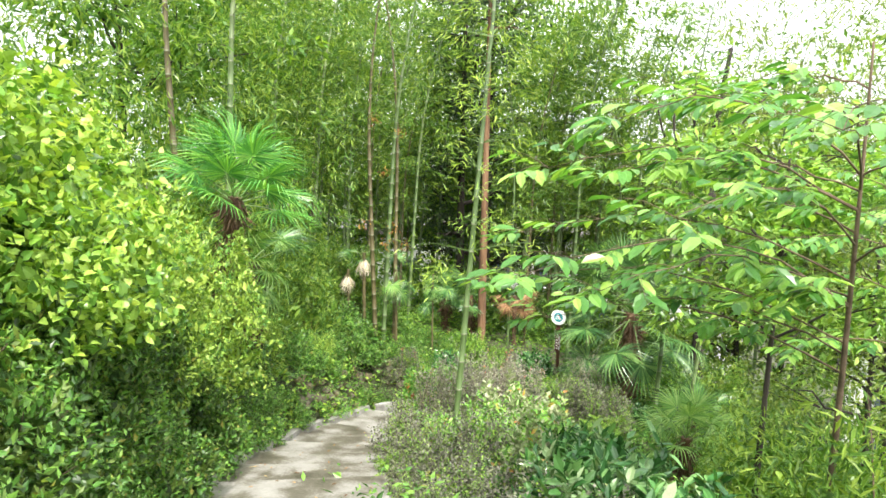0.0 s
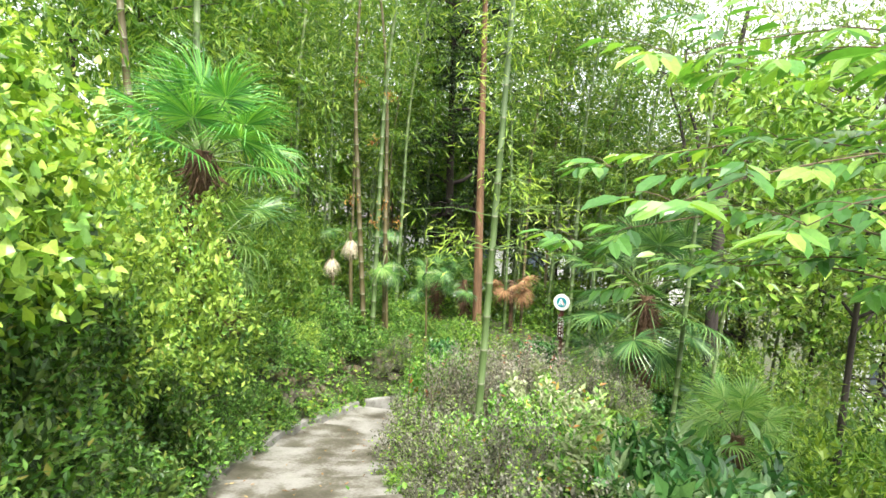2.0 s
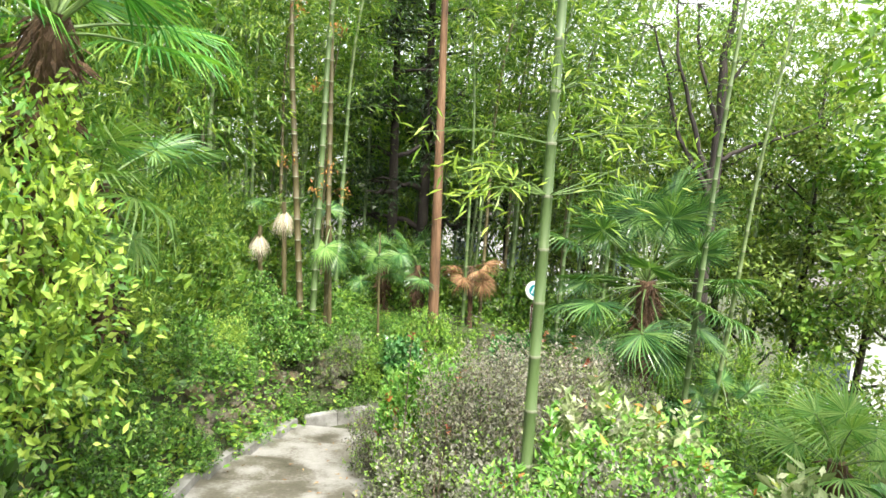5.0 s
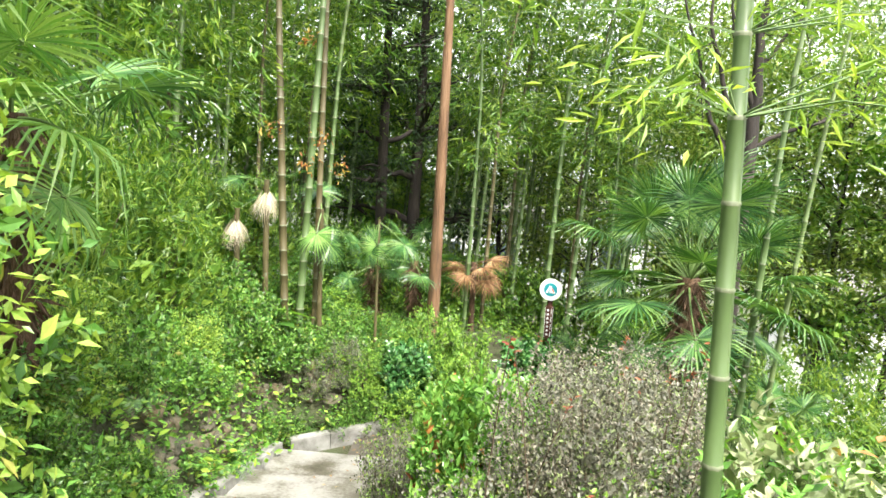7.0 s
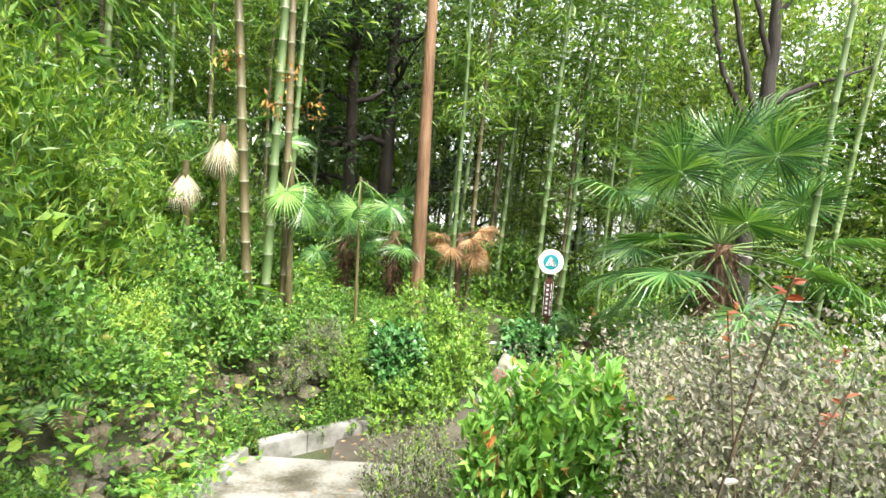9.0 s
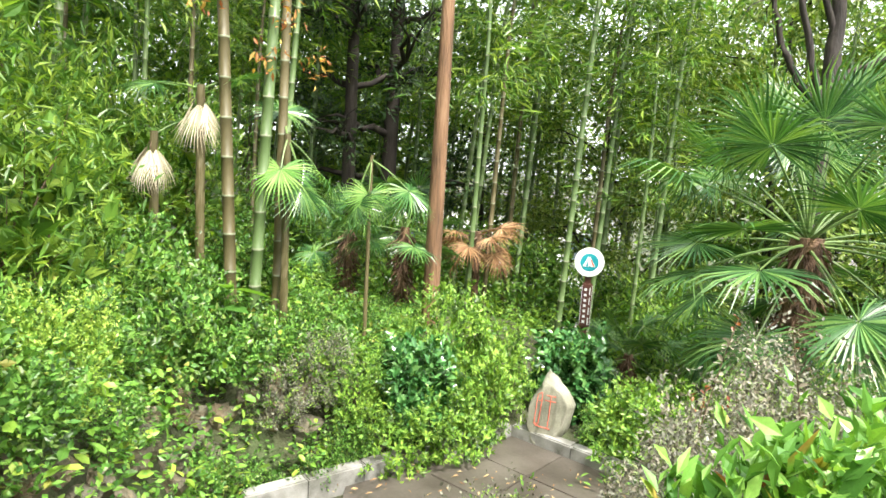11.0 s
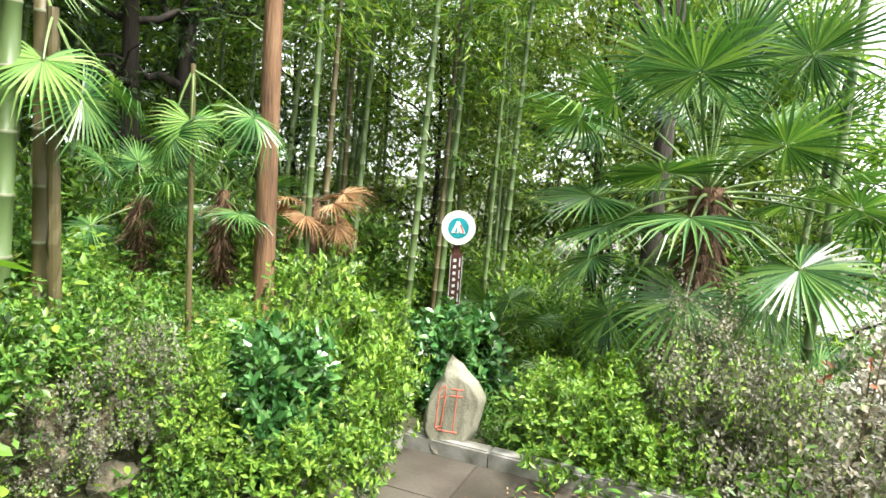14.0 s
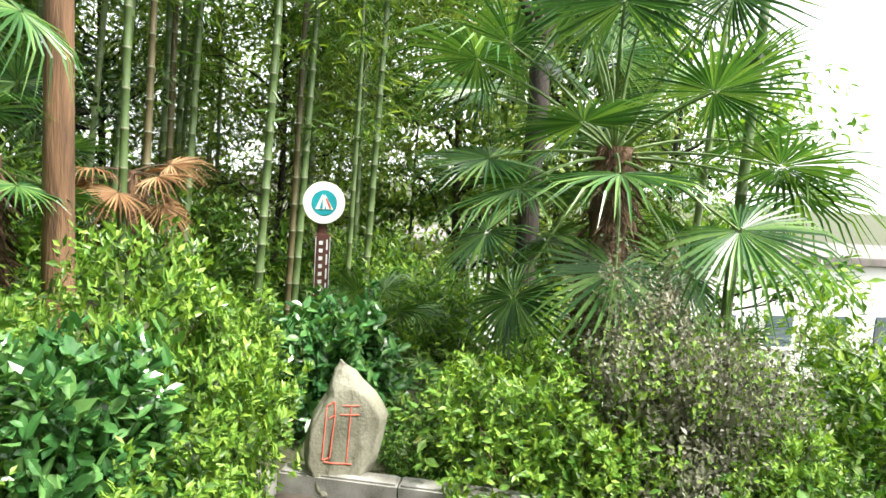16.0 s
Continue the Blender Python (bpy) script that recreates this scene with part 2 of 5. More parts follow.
SHAPES = {
    "lance": (np.array([[0, 0, 0], [0.42, 0.5, 0.03], [0.42, 0, -0.03], [0.42, -0.5, 0.03], [1, 0, -0.10]]), [[0, 2, 1], [0, 3, 2], [2, 4, 1], [2, 3, 4]]),
    "oval": (np.array([[0, 0, 0], [0.3, 0.46, 0.04], [0.3, -0.46, 0.04], [0.72, 0.4, 0.0], [0.72, -0.4, 0.0], [1, 0, -0.12], [0.5, 0, -0.04]]), [[0, 6, 1], [0, 2, 6], [1, 6, 3], [2, 4, 6], [6, 5, 3], [6, 4, 5]]),
    "heart": (np.array([[0, 0, 0], [-0.14, 0.3, 0.0], [0.2, 0.52, 0.03], [0.62, 0.3, -0.03], [1, 0, -0.16], [0.62, -0.3, -0.03], [0.2, -0.52, 0.03], [-0.14, -0.3, 0.0], [0.4, 0, -0.06]]), [[0, 8, 2, 1], [8, 4, 3, 2], [0, 7, 6, 8], [8, 6, 5, 4]]),
    "diamond": (np.array([[0, 0, 0], [0.45, 0.5, 0.03], [1, 0, -0.08], [0.45, -0.5, 0.03]]), [[0, 3, 2, 1]]),
}


def unit(v):
    return v / np.maximum(np.linalg.norm(v, axis=-1, keepdims=True), 1e-9)


def leaf_arrays(P, D, L, width, shape, tilt=0.5, face=(0, 0, 1.0)):
    """Leaves at P, pointing along D, of length L; their faces look mostly upward."""
    n = len(P)
    D = unit(D)
    upv = np.asarray(face, float) + tilt * R.normal(size=(n, 3))
    W = unit(np.cross(upv, D))
    N = np.cross(D, W)
    T, F = SHAPES[shape]
    L = np.broadcast_to(L, (n,))
    V = P[:, None] + L[:, None, None] * (T[None, :, :1] * D[:, None] + width * T[None, :, 1:2] * W[:, None] + T[None, :, 2:] * N[:, None])
    k = len(T)
    faces = [[i * k + j for j in f] for i in range(n) for f in F] if n else []
    return V.reshape(-1, 3), faces


def tubes(lines, radii, sides=5):
    """Tapered tubes along polylines."""
    V, F, base = [], [], 0
    for pts, (r0, r1) in zip(lines, radii):
        pts = np.asarray(pts, float)
        m = len(pts)
        tan = unit(np.gradient(pts, axis=0))
        ref = np.where(np.abs(tan[:, 2:3]) > 0.9, np.array([[1.0, 0, 0]]), np.array([[0, 0, 1.0]]))
        a = unit(np.cross(tan, ref))
        b = np.cross(tan, a)
        rr = np.linspace(r0, r1, m)
        ang = np.arange(sides) * 2 * np.pi / sides
        ring = pts[:, None] + rr[:, None, None] * (np.cos(ang)[None, :, None] * a[:, None] + np.sin(ang)[None, :, None] * b[:, None])
        V.append(ring.reshape(-1, 3))
        for i in range(m - 1):
            for j in range(sides):
                F.append([base + i * sides + j, base + i * sides + (j + 1) % sides, base + (i + 1) * sides + (j + 1) % sides, base + (i + 1) * sides + j])
        F.append([base + (m - 1) * sides + j for j in range(sides)])
        base += m * sides
    return np.concatenate(V), F


def bend_line(a, b, k=5, sag=0.0, wob=0.0):
    t = np.linspace(0, 1, k)[:, None]
    p = np.asarray(a) * (1 - t) + np.asarray(b) * t
    p[:, 2] += sag * np.sin(np.pi * t[:, 0])
    p[1:-1] += wob * R.normal(size=(k - 2, 3))
    return p


# ---- the lie of the land ----
CY = [-9, -6, -2, -0.08, 1.15, 2.72, 4.6, 6.56, 8.04, 9.6, 10.8, 12.6]
CX = [9.6, 7.6, 4.95, 3.65, 2.82, 2.0, 0.93, 0.1, -0.3, -0.62, -0.62, -0.58]
GY = [-9, -6, -2, 0, 2.2, 4.6, 6.5, 8.1, 9.6, 10.8, 12.2]
GZ = [6.2, 5.4, 4.25, 3.62, 2.86, 2.2, 1.58, 1.06, 0.62, 0.32, 0.0]
KNEE, CORNER, FARK = (-0.55, 13.1), (0.88, 14.12), (2.9, 12.2)
LEFTLINE = np.array([[8.9, -9.6], [6.95, -6.6], [4.3, -2.6], [2.92, -0.6], [2.05, 0.7], [1.2, 2.2], [0.15, 4.1], [-0.75, 6.2], [-1.18, 7.75], [-1.5, 9.4], [-1.55, 12.6], [-0.62, 13.15], [0.83, 14.2], [2.2, 16.5], [3.0, 24.0], [4.0, 60.0]])
LEFTAMP = np.array([1.0, 1.0, 1.0, 1.0, 1.0, 1.0, 1.0, 1.0, 1.0, 1.0, 0.95, 0.65, 0.3, 0.4, 0.25, 0.0])


def smooth01(a, b, x):
    t = np.clip((x - a) / (b - a), 0, 1)
    return t * t * (3 - 2 * t)


def left_of(x, y):
    """Signed distance beyond the path's left edge (positive up the bank), and the bank's size there."""
    best, sign, amp = np.full(np.shape(x), 1e9), np.ones(np.shape(x)), np.ones(np.shape(x))
    for (a, b), (p, q) in zip(zip(LEFTLINE[:-1], LEFTLINE[1:]), zip(LEFTAMP[:-1], LEFTAMP[1:])):
        e = b - a
        t = np.clip(((x - a[0]) * e[0] + (y - a[1]) * e[1]) / (e @ e), 0, 1)
        d = np.hypot(x - a[0] - t * e[0], y - a[1] - t * e[1])
        side = e[0] * (y - a[1]) - e[1] * (x - a[0])
        near = d < best
        best, sign, amp = np.where(near, d, best), np.where(near, np.sign(side), sign), np.where(near, p + t * (q - p), amp)
    return best * sign, amp


def path_z(y):
    return np.interp(y, GY, GZ)


def ground_z(x, y):
    x, y = np.asarray(x, float), np.asarray(y, float)
    d, amp = left_of(x, y)
    z = path_z(y) - 0.10
    z = z + amp * (1.15 * smooth01(0.05, 0.6, d) + 0.75 * smooth01(0.5, 2.4, d) + 0.12 * np.clip(d - 2.4, 0, 25))
    r = (x - np.interp(y, CY, CX)) - 2.4
    r = np.where(y > 12.6, np.maximum(x - 2.2, 0) * 1.0, r)
    z = z - 0.16 * np.clip(r, 0, 5) - 0.35 * np.clip(r - 5, 0, 16)
    z = z - np.where(d > 0, 0.10, 0.13) * np.clip(y - 15.5, 0, 6) - 0.38 * np.clip(y - 21.5, 0, 18) * (1 - smooth01(4, 24, d))
    z = z + 0.05 * np.sin(3.1 * x + 1.7 * y) * np.sin(2.3 * y - x) * (np.abs(d) > 0.3)
    return np.maximum(z, -9.0)


def gz(x, y):
    return float(ground_z(x, y))


def spread(lo, hi, a, b, step):
    mid = list(np.arange(a, b + 1e-6, step))
    g = step
    while mid[0] - g > lo:
        mid.insert(0, mid[0] - g)
        g *= 1.35
    g = step
    while mid[-1] + g < hi:
        mid.append(mid[-1] + g)
        g *= 1.35
    return np.array([lo, *mid, hi])


gx, gy = spread(-1500, 1500, -7, 9, 0.16), spread(-1500, 1500, -4, 20, 0.16)
XX, YY = np.meshgrid(gx, gy)
ZZ = ground_z(XX, YY)
nx, ny = len(gx), len(gy)
idx = np.arange(nx * ny).reshape(ny, nx)
quads = np.stack([idx[:-1, :-1], idx[:-1, 1:], idx[1:, 1:], idx[1:, :-1]], -1).reshape(-1, 4)
ground = new("ground", mesh_from("ground", np.stack([XX, YY, ZZ], -1).reshape(-1, 3), quads, [SOIL], smooth=True))
tagged(ground, "dark damp woodland soil under the planting", "ground", kind="structure")

# ---- stepped concrete path with a low stepped kerb ----
CL = np.array([np.interp(np.linspace(-9, 12.35, 400), CY, CX), np.linspace(-9, 12.35, 400)]).T
arc = np.r_[0, np.cumsum(np.hypot(*np.diff(CL, axis=0).T))]


def along(s, off):
    p = np.array([np.interp(s, arc, CL[:, k]) for k in (0, 1)])
    q = np.array([np.interp(s + 0.3, arc, CL[:, k]) - np.interp(s - 0.3, arc, CL[:, k]) for k in (0, 1)])
    q /= np.hypot(*q)
    return p + off * np.array([q[1], -q[0]])


def slab(bm, ring, top, bottom, bevel=0.012):
    """A slab over an outline: outline points with their own top heights."""
    lo = [bm.verts.new((x, y, bottom)) for x, y in ring]
    hi = [bm.verts.new((x, y, z)) for (x, y), z in zip(ring, top)]
    n = len(ring)
    bm.faces.new(hi)
    bm.faces.new(lo[::-1])
    for i in range(n):
        bm.faces.new((lo[i], lo[(i + 1) % n], hi[(i + 1) % n], hi[i]))
    if bevel:
        edges = [e for e in bm.edges if e.verts[0] in hi and e.verts[1] in hi]
        bmesh.ops.bevel(bm, geom=edges, offset=bevel, segments=2, affect="EDGES")


stairway = tagged(new("pavement_steps"), "worn damp concrete path of long shallow steps with leaf stains", "path", kind="structure")
TREAD = 0.98
count = int(arc[-1] / TREAD)
for k in range(count):
    s0, s1 = arc[-1] - (k + 1) * TREAD, arc[-1] - k * TREAD
    ss = np.linspace(s0, s1 + 0.01, 5)
    ring = [along(s, 0.93) for s in ss] + [along(s, -0.90) for s in ss[::-1]]
    z1 = float(path_z(along(s1, 0)[1]))
    z0 = float(path_z(along(s0, 0)[1]))
    top = [z0 - 0.02 - (0.55 * (z0 - z1)) * (s - s0) / TREAD for s in ss]
    bm = bmesh.new()
    slab(bm, ring, top + top[::-1], z1 - 0.35)
    part_of("step", bm_mesh("step", bm, [CONCRETE]), stairway)
    for side, name in ((-1, "kerb"),):
        inner, outer = (-0.90, -1.03) if side < 0 else (0.93, 1.05)
        ks = np.linspace(s0 + 0.02, s1 + 0.02, 4)
        ring = [along(s, inner) for s in ks] + [along(s, outer) for s in ks[::-1]]
        if side < 0:
            ring = ring[::-1]
        rise = [z0 + 0.11 - (0.75 * (z0 - z1)) * (s - s0) / TREAD for s in ks]
        bm = bmesh.new()
        slab(bm, ring, (rise + rise[::-1])[::1] if side > 0 else (rise + rise[::-1])[::-1], z1 - 0.3)
        bmesh.ops.recalc_face_normals(bm, faces=bm.faces)
        part_of(name, bm_mesh("kerb", bm, [KERB]), stairway, "weathered stepped stone edging")

landing = tagged(new("pavement_landing"), "dark wet stone landing at the foot of the steps", "landing", kind="structure")
u = (np.array(FARK) - np.array(CORNER)) / np.hypot(*(np.array(FARK) - np.array(CORNER)))
v = np.array([u[1], -u[0]])
v = v if v[1] < 0 else -v
for i in range(4):
    for j in range(4):
        a = np.array(CORNER) + u * (0.62 * i) + v * (0.62 * j)
        ring = [a + u * p + v * q for p, q in ((0.003, 0.003), (0.617, 0.003), (0.617, 0.617), (0.003, 0.617))]
        ring = ring if np.cross(ring[1] - ring[0], ring[2] - ring[1]) > 0 else ring[::-1]
        bm = bmesh.new()
        h = 0.0 + float(R.normal() * 0.002)
        slab(bm, ring, [h] * 4, -0.2, 0.006)
        part_of("paving_slab", bm_mesh("paving_slab", bm, [PAVING]), landing)
bm = bmesh.new()
bmesh.ops.create_grid(bm, x_segments=2, y_segments=2, size=1.25, matrix=Matrix.Translation((0.55, 12.6, -0.03)))
tagged(new("pavement_bed", bm_mesh("bed", bm, [PAVING])), "dark mortar bed between the landing slabs", "paving bed", kind="structure")


def kerb_stone(a, b, w=0.13, top=0.12, bottom=-0.2):
    a, b = np.array(a), np.array(b)
    e = (b - a) / np.hypot(*(b - a))
    n = np.array([e[1], -e[0]])
    ring = [a + e * 0.004, b - e * 0.004, b - e * 0.004 - n * w, a + e * 0.004 - n * w]
    bm = bmesh.new()
    slab(bm, ring, [top] * 4, bottom, 0.012)
    bmesh.ops.recalc_face_normals(bm, faces=bm.faces)
    return bm_mesh("kerb_stone", bm, [KERB])


far_kerb = tagged(new("kerb"), "row of grey granite kerbstones edging the landing", "kerb", kind="structure")
for a, b, n in ((CORNER, FARK, 4), ((-1.42, 12.5), KNEE, 2), (KNEE, CORNER, 3)):
    a, b = np.array(a), np.array(b)
    for k in range(n):
        part_of("kerb_stone", kerb_stone(a + (b - a) * k / n, a + (b - a) * (k + 1) / n), far_kerb)


# ---- planting: generators ----
def shrub_meshes(rx, ry, h, twigs, per, leaf, width, shape, mat, lean=0.0, low=0.12, out=0.55, upright=0.0, gap=0.0, extra=None, extra_share=0.0, stem=TWIG, jitter=0.35, reach=2.4, whorl=0.0, core=1.6):
    """Leaves in whorls at the ends of many twigs, on a lumpy crown; and the woody stems under it."""
    a = R.uniform(0, 2 * np.pi, twigs)
    c = R.uniform(low, 1, twigs)
    ring = np.sqrt(np.clip(1 - (1.35 * (c - 0.42)) ** 2, 0.05, 1))
    lump = 1 + 0.16 * np.sin(3 * a + 4 * c) + 0.12 * np.sin(5 * a - 7 * c + 1) + 0.10 * R.normal(size=twigs)
    depth = R.uniform(0.62, 1.04, twigs) ** 0.6
    tips = np.stack([rx * ring * lump * depth * np.cos(a), ry * ring * lump * depth * np.sin(a), h * (c * (0.86 + 0.14 * lump) * (0.75 + 0.25 * depth))], -1)
    tips[:, 0] += lean * tips[:, 2]
    tips[:, 2] += upright * h * np.abs(R.normal(size=twigs)) * (c > 0.6)
    heart = np.array([0, 0, h * 0.25])
    dirs = unit((tips - heart) * np.array([1, 1, 0.9]) + np.array([0, 0, 0.35 * h]))
    P = np.repeat(tips, per, 0)
    D0 = np.repeat(dirs, per, 0)
    spin = unit(R.normal(size=P.shape))
    flat = unit(spin - D0 * (spin * D0).sum(-1, keepdims=True))
    D = unit(whorl * (flat + D0 * R.uniform(0.35, 1.1, len(P))[:, None]) + (1 - whorl) * (D0 * (1 - out) + spin * out * 1.2))
    P = P - D0 * (R.uniform(0, 1, len(P)) ** 1.5 * leaf * reach)[:, None] + R.normal(size=P.shape) * leaf * jitter
    L = leaf * R.uniform(0.6, 1.25, len(P))
    V, F = leaf_arrays(P, D, L, width, shape, 0.45, np.array([0, 0, 1.0]) * (1 - whorl) + D0 * whorl)
    k = len(SHAPES[shape][1])
    index = np.zeros(len(F), int)
    mats = [mat]
    inner = int(core * twigs)
    ids = R.integers(0, twigs, inner)
    Pi = tips[ids] * R.uniform(0.45, 0.88, inner)[:, None] + [0, 0, 0.03 * h]
    Vi, Fi = leaf_arrays(Pi, dirs[ids] + R.normal(size=(inner, 3)) * 0.7, leaf * R.uniform(1.2, 2.2, inner), max(width, 0.5), "diamond", 0.8)
    if extra:
        mats.append(extra)
        pick = R.uniform(size=twigs) < extra_share
        index = np.repeat(np.repeat(pick, per), k).astype(int)
    b0 = len(V)
    foliage = mesh_from("foliage", np.concatenate([V, Vi]), F + [[b0 + q for q in f] for f in Fi], mats, np.r_[index, np.zeros(len(Fi), int)])
    m = min(14, max(8, twigs // 40))
    ids = R.choice(twigs, m, replace=False)
    lines = [bend_line(R.normal(size=3) * np.array([0.05, 0.05, 0]) * rx * 2 + [0, 0, -0.05], tips[i] * 0.98, 5, 0.06 * h, 0.02 * h) for i in ids]
    V, F = tubes(lines, [(0.007 + 0.004 * h, 0.002)] * m, 4)
    return foliage, mesh_from("stems", V, F, [stem])


def plant(name, meshes, x, y, turn=0.0, size=1.0, label="", category="shrub", group="", z=None, tall=None):
    foliage, stems = meshes
    top = tagged(new(name), label, category, group)
    top.matrix_basis = Matrix.Translation((x, y, (gz(x, y) if z is None else z) - 0.02)) @ Matrix.Rotation(turn, 4, "Z") @ Matrix.Diagonal((size, size, tall or size, 1))
    tagged(part_of("stem", stems, top), kind="stuff")
    tagged(part_of("foliage", foliage, top), kind="stuff")
    return top


# AZ, WE and TH have some twigs in the colour with shade painted in.
AZ = [shrub_meshes(0.52, 0.5, 0.85, 500, 10, 0.058, 0.40, "lance", AZALEA, low=0.02, extra=PAINTEDSHADE, extra_share=0.15, core=0.45, jitter=0.12, reach=1.6, whorl=0.9) for _ in range(2)]
GL = [shrub_meshes(0.5, 0.48, 1.0, 400, 8, 0.10, 0.52, "oval", GLOSSY, core=0.45, low=0.06, jitter=0.15, whorl=0.75) for _ in range(2)]
BG = [shrub_meshes(0.5, 0.5, 1.1, 210, 7, 0.14, 0.42, "oval", GLOSSY, core=1.0, low=0.04, jitter=0.2, whorl=0.7, extra=PALEGLOSS, extra_share=0.35) for _ in range(2)]
LO = [shrub_meshes(0.55, 0.55, 1.05, 600, 12, 0.038, 0.62, "diamond", GREYLEAF, low=0.02, upright=0.08, jitter=0.6, reach=5.0, whorl=0.65, extra=AZALEA, extra_share=0.26, core=1.4) for _ in range(3)]
WI = [shrub_meshes(0.45, 0.45, 1.7, 780, 12, 0.036, 0.55, "diamond", GREYLEAF, low=0.05, upright=0.12, jitter=0.9, reach=4.5, whorl=0.3, extra=PINKLEAF, extra_share=0.36, core=1.4) for _ in range(2)]
PH = [shrub_meshes(0.5, 0.5, 0.8, 270, 9, 0.085, 0.42, "lance", PHOTINIA, core=1.0, low=0.06, extra=REDLEAF, extra_share=0.008, stem=GREENSTEM, jitter=0.15, whorl=0.7) for _ in range(2)]
PT = [shrub_meshes(0.40, 0.40, 1.45, 330, 9, 0.095, 0.42, "lance", PHOTINIA, core=1.0, low=0.04, extra=REDLEAF, extra_share=0.012, stem=GREENSTEM, jitter=0.15, whorl=0.7) for _ in range(2)]
PP = [shrub_meshes(0.45, 0.45, 1.5, 300, 8, 0.10, 0.45, "lance", PALE, core=1.0, low=0.06, extra=PHOTINIA, extra_share=0.45, stem=GREENSTEM, jitter=0.2, whorl=0.7)]
WE = [shrub_meshes(0.45, 0.45, 0.6, 320, 8, 0.056, 0.5, "diamond", WEED, low=0.02, extra=PAINTEDSHADE, extra_share=0.28, core=0.5, jitter=0.5, stem=GREENSTEM, whorl=0.5) for _ in range(4)]
YE = [shrub_meshes(0.8, 0.8, 1.7, 850, 9, 0.066, 0.45, "lance", YELLOWGREEN, low=0.03, extra=WEED, extra_share=0.3, core=1.0, jitter=0.4, stem=GREENSTEM, reach=3.5, whorl=0.5) for _ in range(2)]
VI = [shrub_meshes(0.8, 0.8, 1.6, 520, 7, 0.068, 0.8, "heart", VINE, low=0.42, extra=YELLOWGREEN, extra_share=0.3, core=1.0, jitter=0.8, stem=GREENSTEM, whorl=0.3) for _ in range(2)]
TH = [shrub_meshes(0.9, 0.9, 1.7, 430, 8, 0.13, 0.34, "diamond", FARLEAF, low=0.02, extra=PAINTEDSHADE, extra_share=0.3, core=0.7, jitter=0.6, whorl=0.4) for _ in range(2)]
BL = [shrub_meshes(0.9, 0.9, 1.9, 430, 8, 0.14, 0.2, "diamond", BAMBOOLEAF, low=0.1, core=0.7, jitter=0.7, upright=0.1) for _ in range(2)]
LS = [shrub_meshes(0.5, 0.5, 0.9, 380, 11, 0.036, 0.62, "diamond", GREYLEAF, low=0.0, upright=0.08, jitter=0.6, reach=5.0, whorl=0.65, extra=AZALEA, extra_share=0.2, core=2.4)]
# Low shrub whose dark share of leaves has shade painted into the colour.
SHADETINTED = [shrub_meshes(0.5, 0.5, 0.7, 300, 6, 0.07, 0.5, "diamond", PAINTEDSHADE, low=0.0, jitter=0.8, core=1.6, extra=WEED, extra_share=0.6) for _ in range(2)]

# ---- the standing stone and the round sign ----
def standing_stone():
    bm = bmesh.new()
    bmesh.ops.create_icosphere(bm, subdivisions=5, radius=1)
    for vert in bm.verts:
        x, y, z = vert.co
        t = (z + 1) / 2
        w = np.interp(t, [0, 0.07, 0.3, 0.45, 0.6, 0.75, 0.9, 1], [0.35, 0.66, 0.97, 1.0, 0.98, 0.66, 0.32, 0.08])
        r = max(math.hypot(x, y), 1e-4)
        cap = min(1, math.sqrt(max(0, 1 - z * z)) * 1.9)
        x2, y2 = x / r * w * cap, y / r * w * cap
        y2 = max(-0.62, min(0.62, y2 * 1.2))
        shift = np.interp(t, [0, 0.07, 0.3, 0.45, 0.6, 0.75, 0.9, 1], [-0.07, -0.07, 0.0, 0.05, 0.10, 0.11, 0.03, -0.07])
        n = noise.fractal(Vector((x2 * 1.7, y2 * 1.7, t * 2.6)) + Vector((3, 1, 2)), 1.0, 2.0, 5)
        vert.co = (0.21 * (x2 + shift * 2 + 0.10 * n), 0.15 * (y2 + 0.10 * n), 0.72 * t - 0.05)
    return bm_mesh("standing_stone", bm, [STONE], smooth=True)


stone = tagged(new("standing_stone", standing_stone()), "upright grey boulder with a red painted carved character", "stone")
stone.matrix_basis = pose(1.20, 13.98, 0.0, -6, 0, -26) @ Matrix.Diagonal((1.05, 1.05, 1.13, 1))


def stroke(points, r):
    V, F = tubes([points], [(r, r)], 6)
    return mesh_from("carved_stroke", V, F, [REDPAINT])


SKIN = np.array([v.co for v in stone.data.vertices])


def on_stone(points, rise=0.045):
    """The stroke's corners laid on the front of the stone."""
    pts = np.array(points, float)
    t = np.linspace(0, len(pts) - 1, 6 * (len(pts) - 1) + 1)
    x, z = (np.interp(t, np.arange(len(pts)), pts[:, k]) for k in (0, 1))
    out = []
    for a, c in zip(x, z + rise):
        front = SKIN[SKIN[:, 1] < 0]
        near = front[np.argsort((front[:, 0] - a) ** 2 + (front[:, 2] - c) ** 2)[:3]]
        out.append((a, near[:, 1].mean() - 0.001, c))
    return out


for pts in ([(-0.085, 0.40), (-0.045, 0.425), (-0.04, 0.36), (-0.07, 0.34)], [(-0.085, 0.40), (-0.10, 0.13)], [(-0.04, 0.36), (-0.06, 0.14), (-0.095, 0.13)],
            [(0.0, 0.405), (0.09, 0.405)], [(-0.01, 0.36), (0.09, 0.358)], [(0.045, 0.40), (0.03, 0.12)], [(-0.09, 0.12), (0.06, 0.105)]):
    part_of("carved_stroke", stroke(on_stone(pts), 0.0042), stone, "thin red painted stroke")


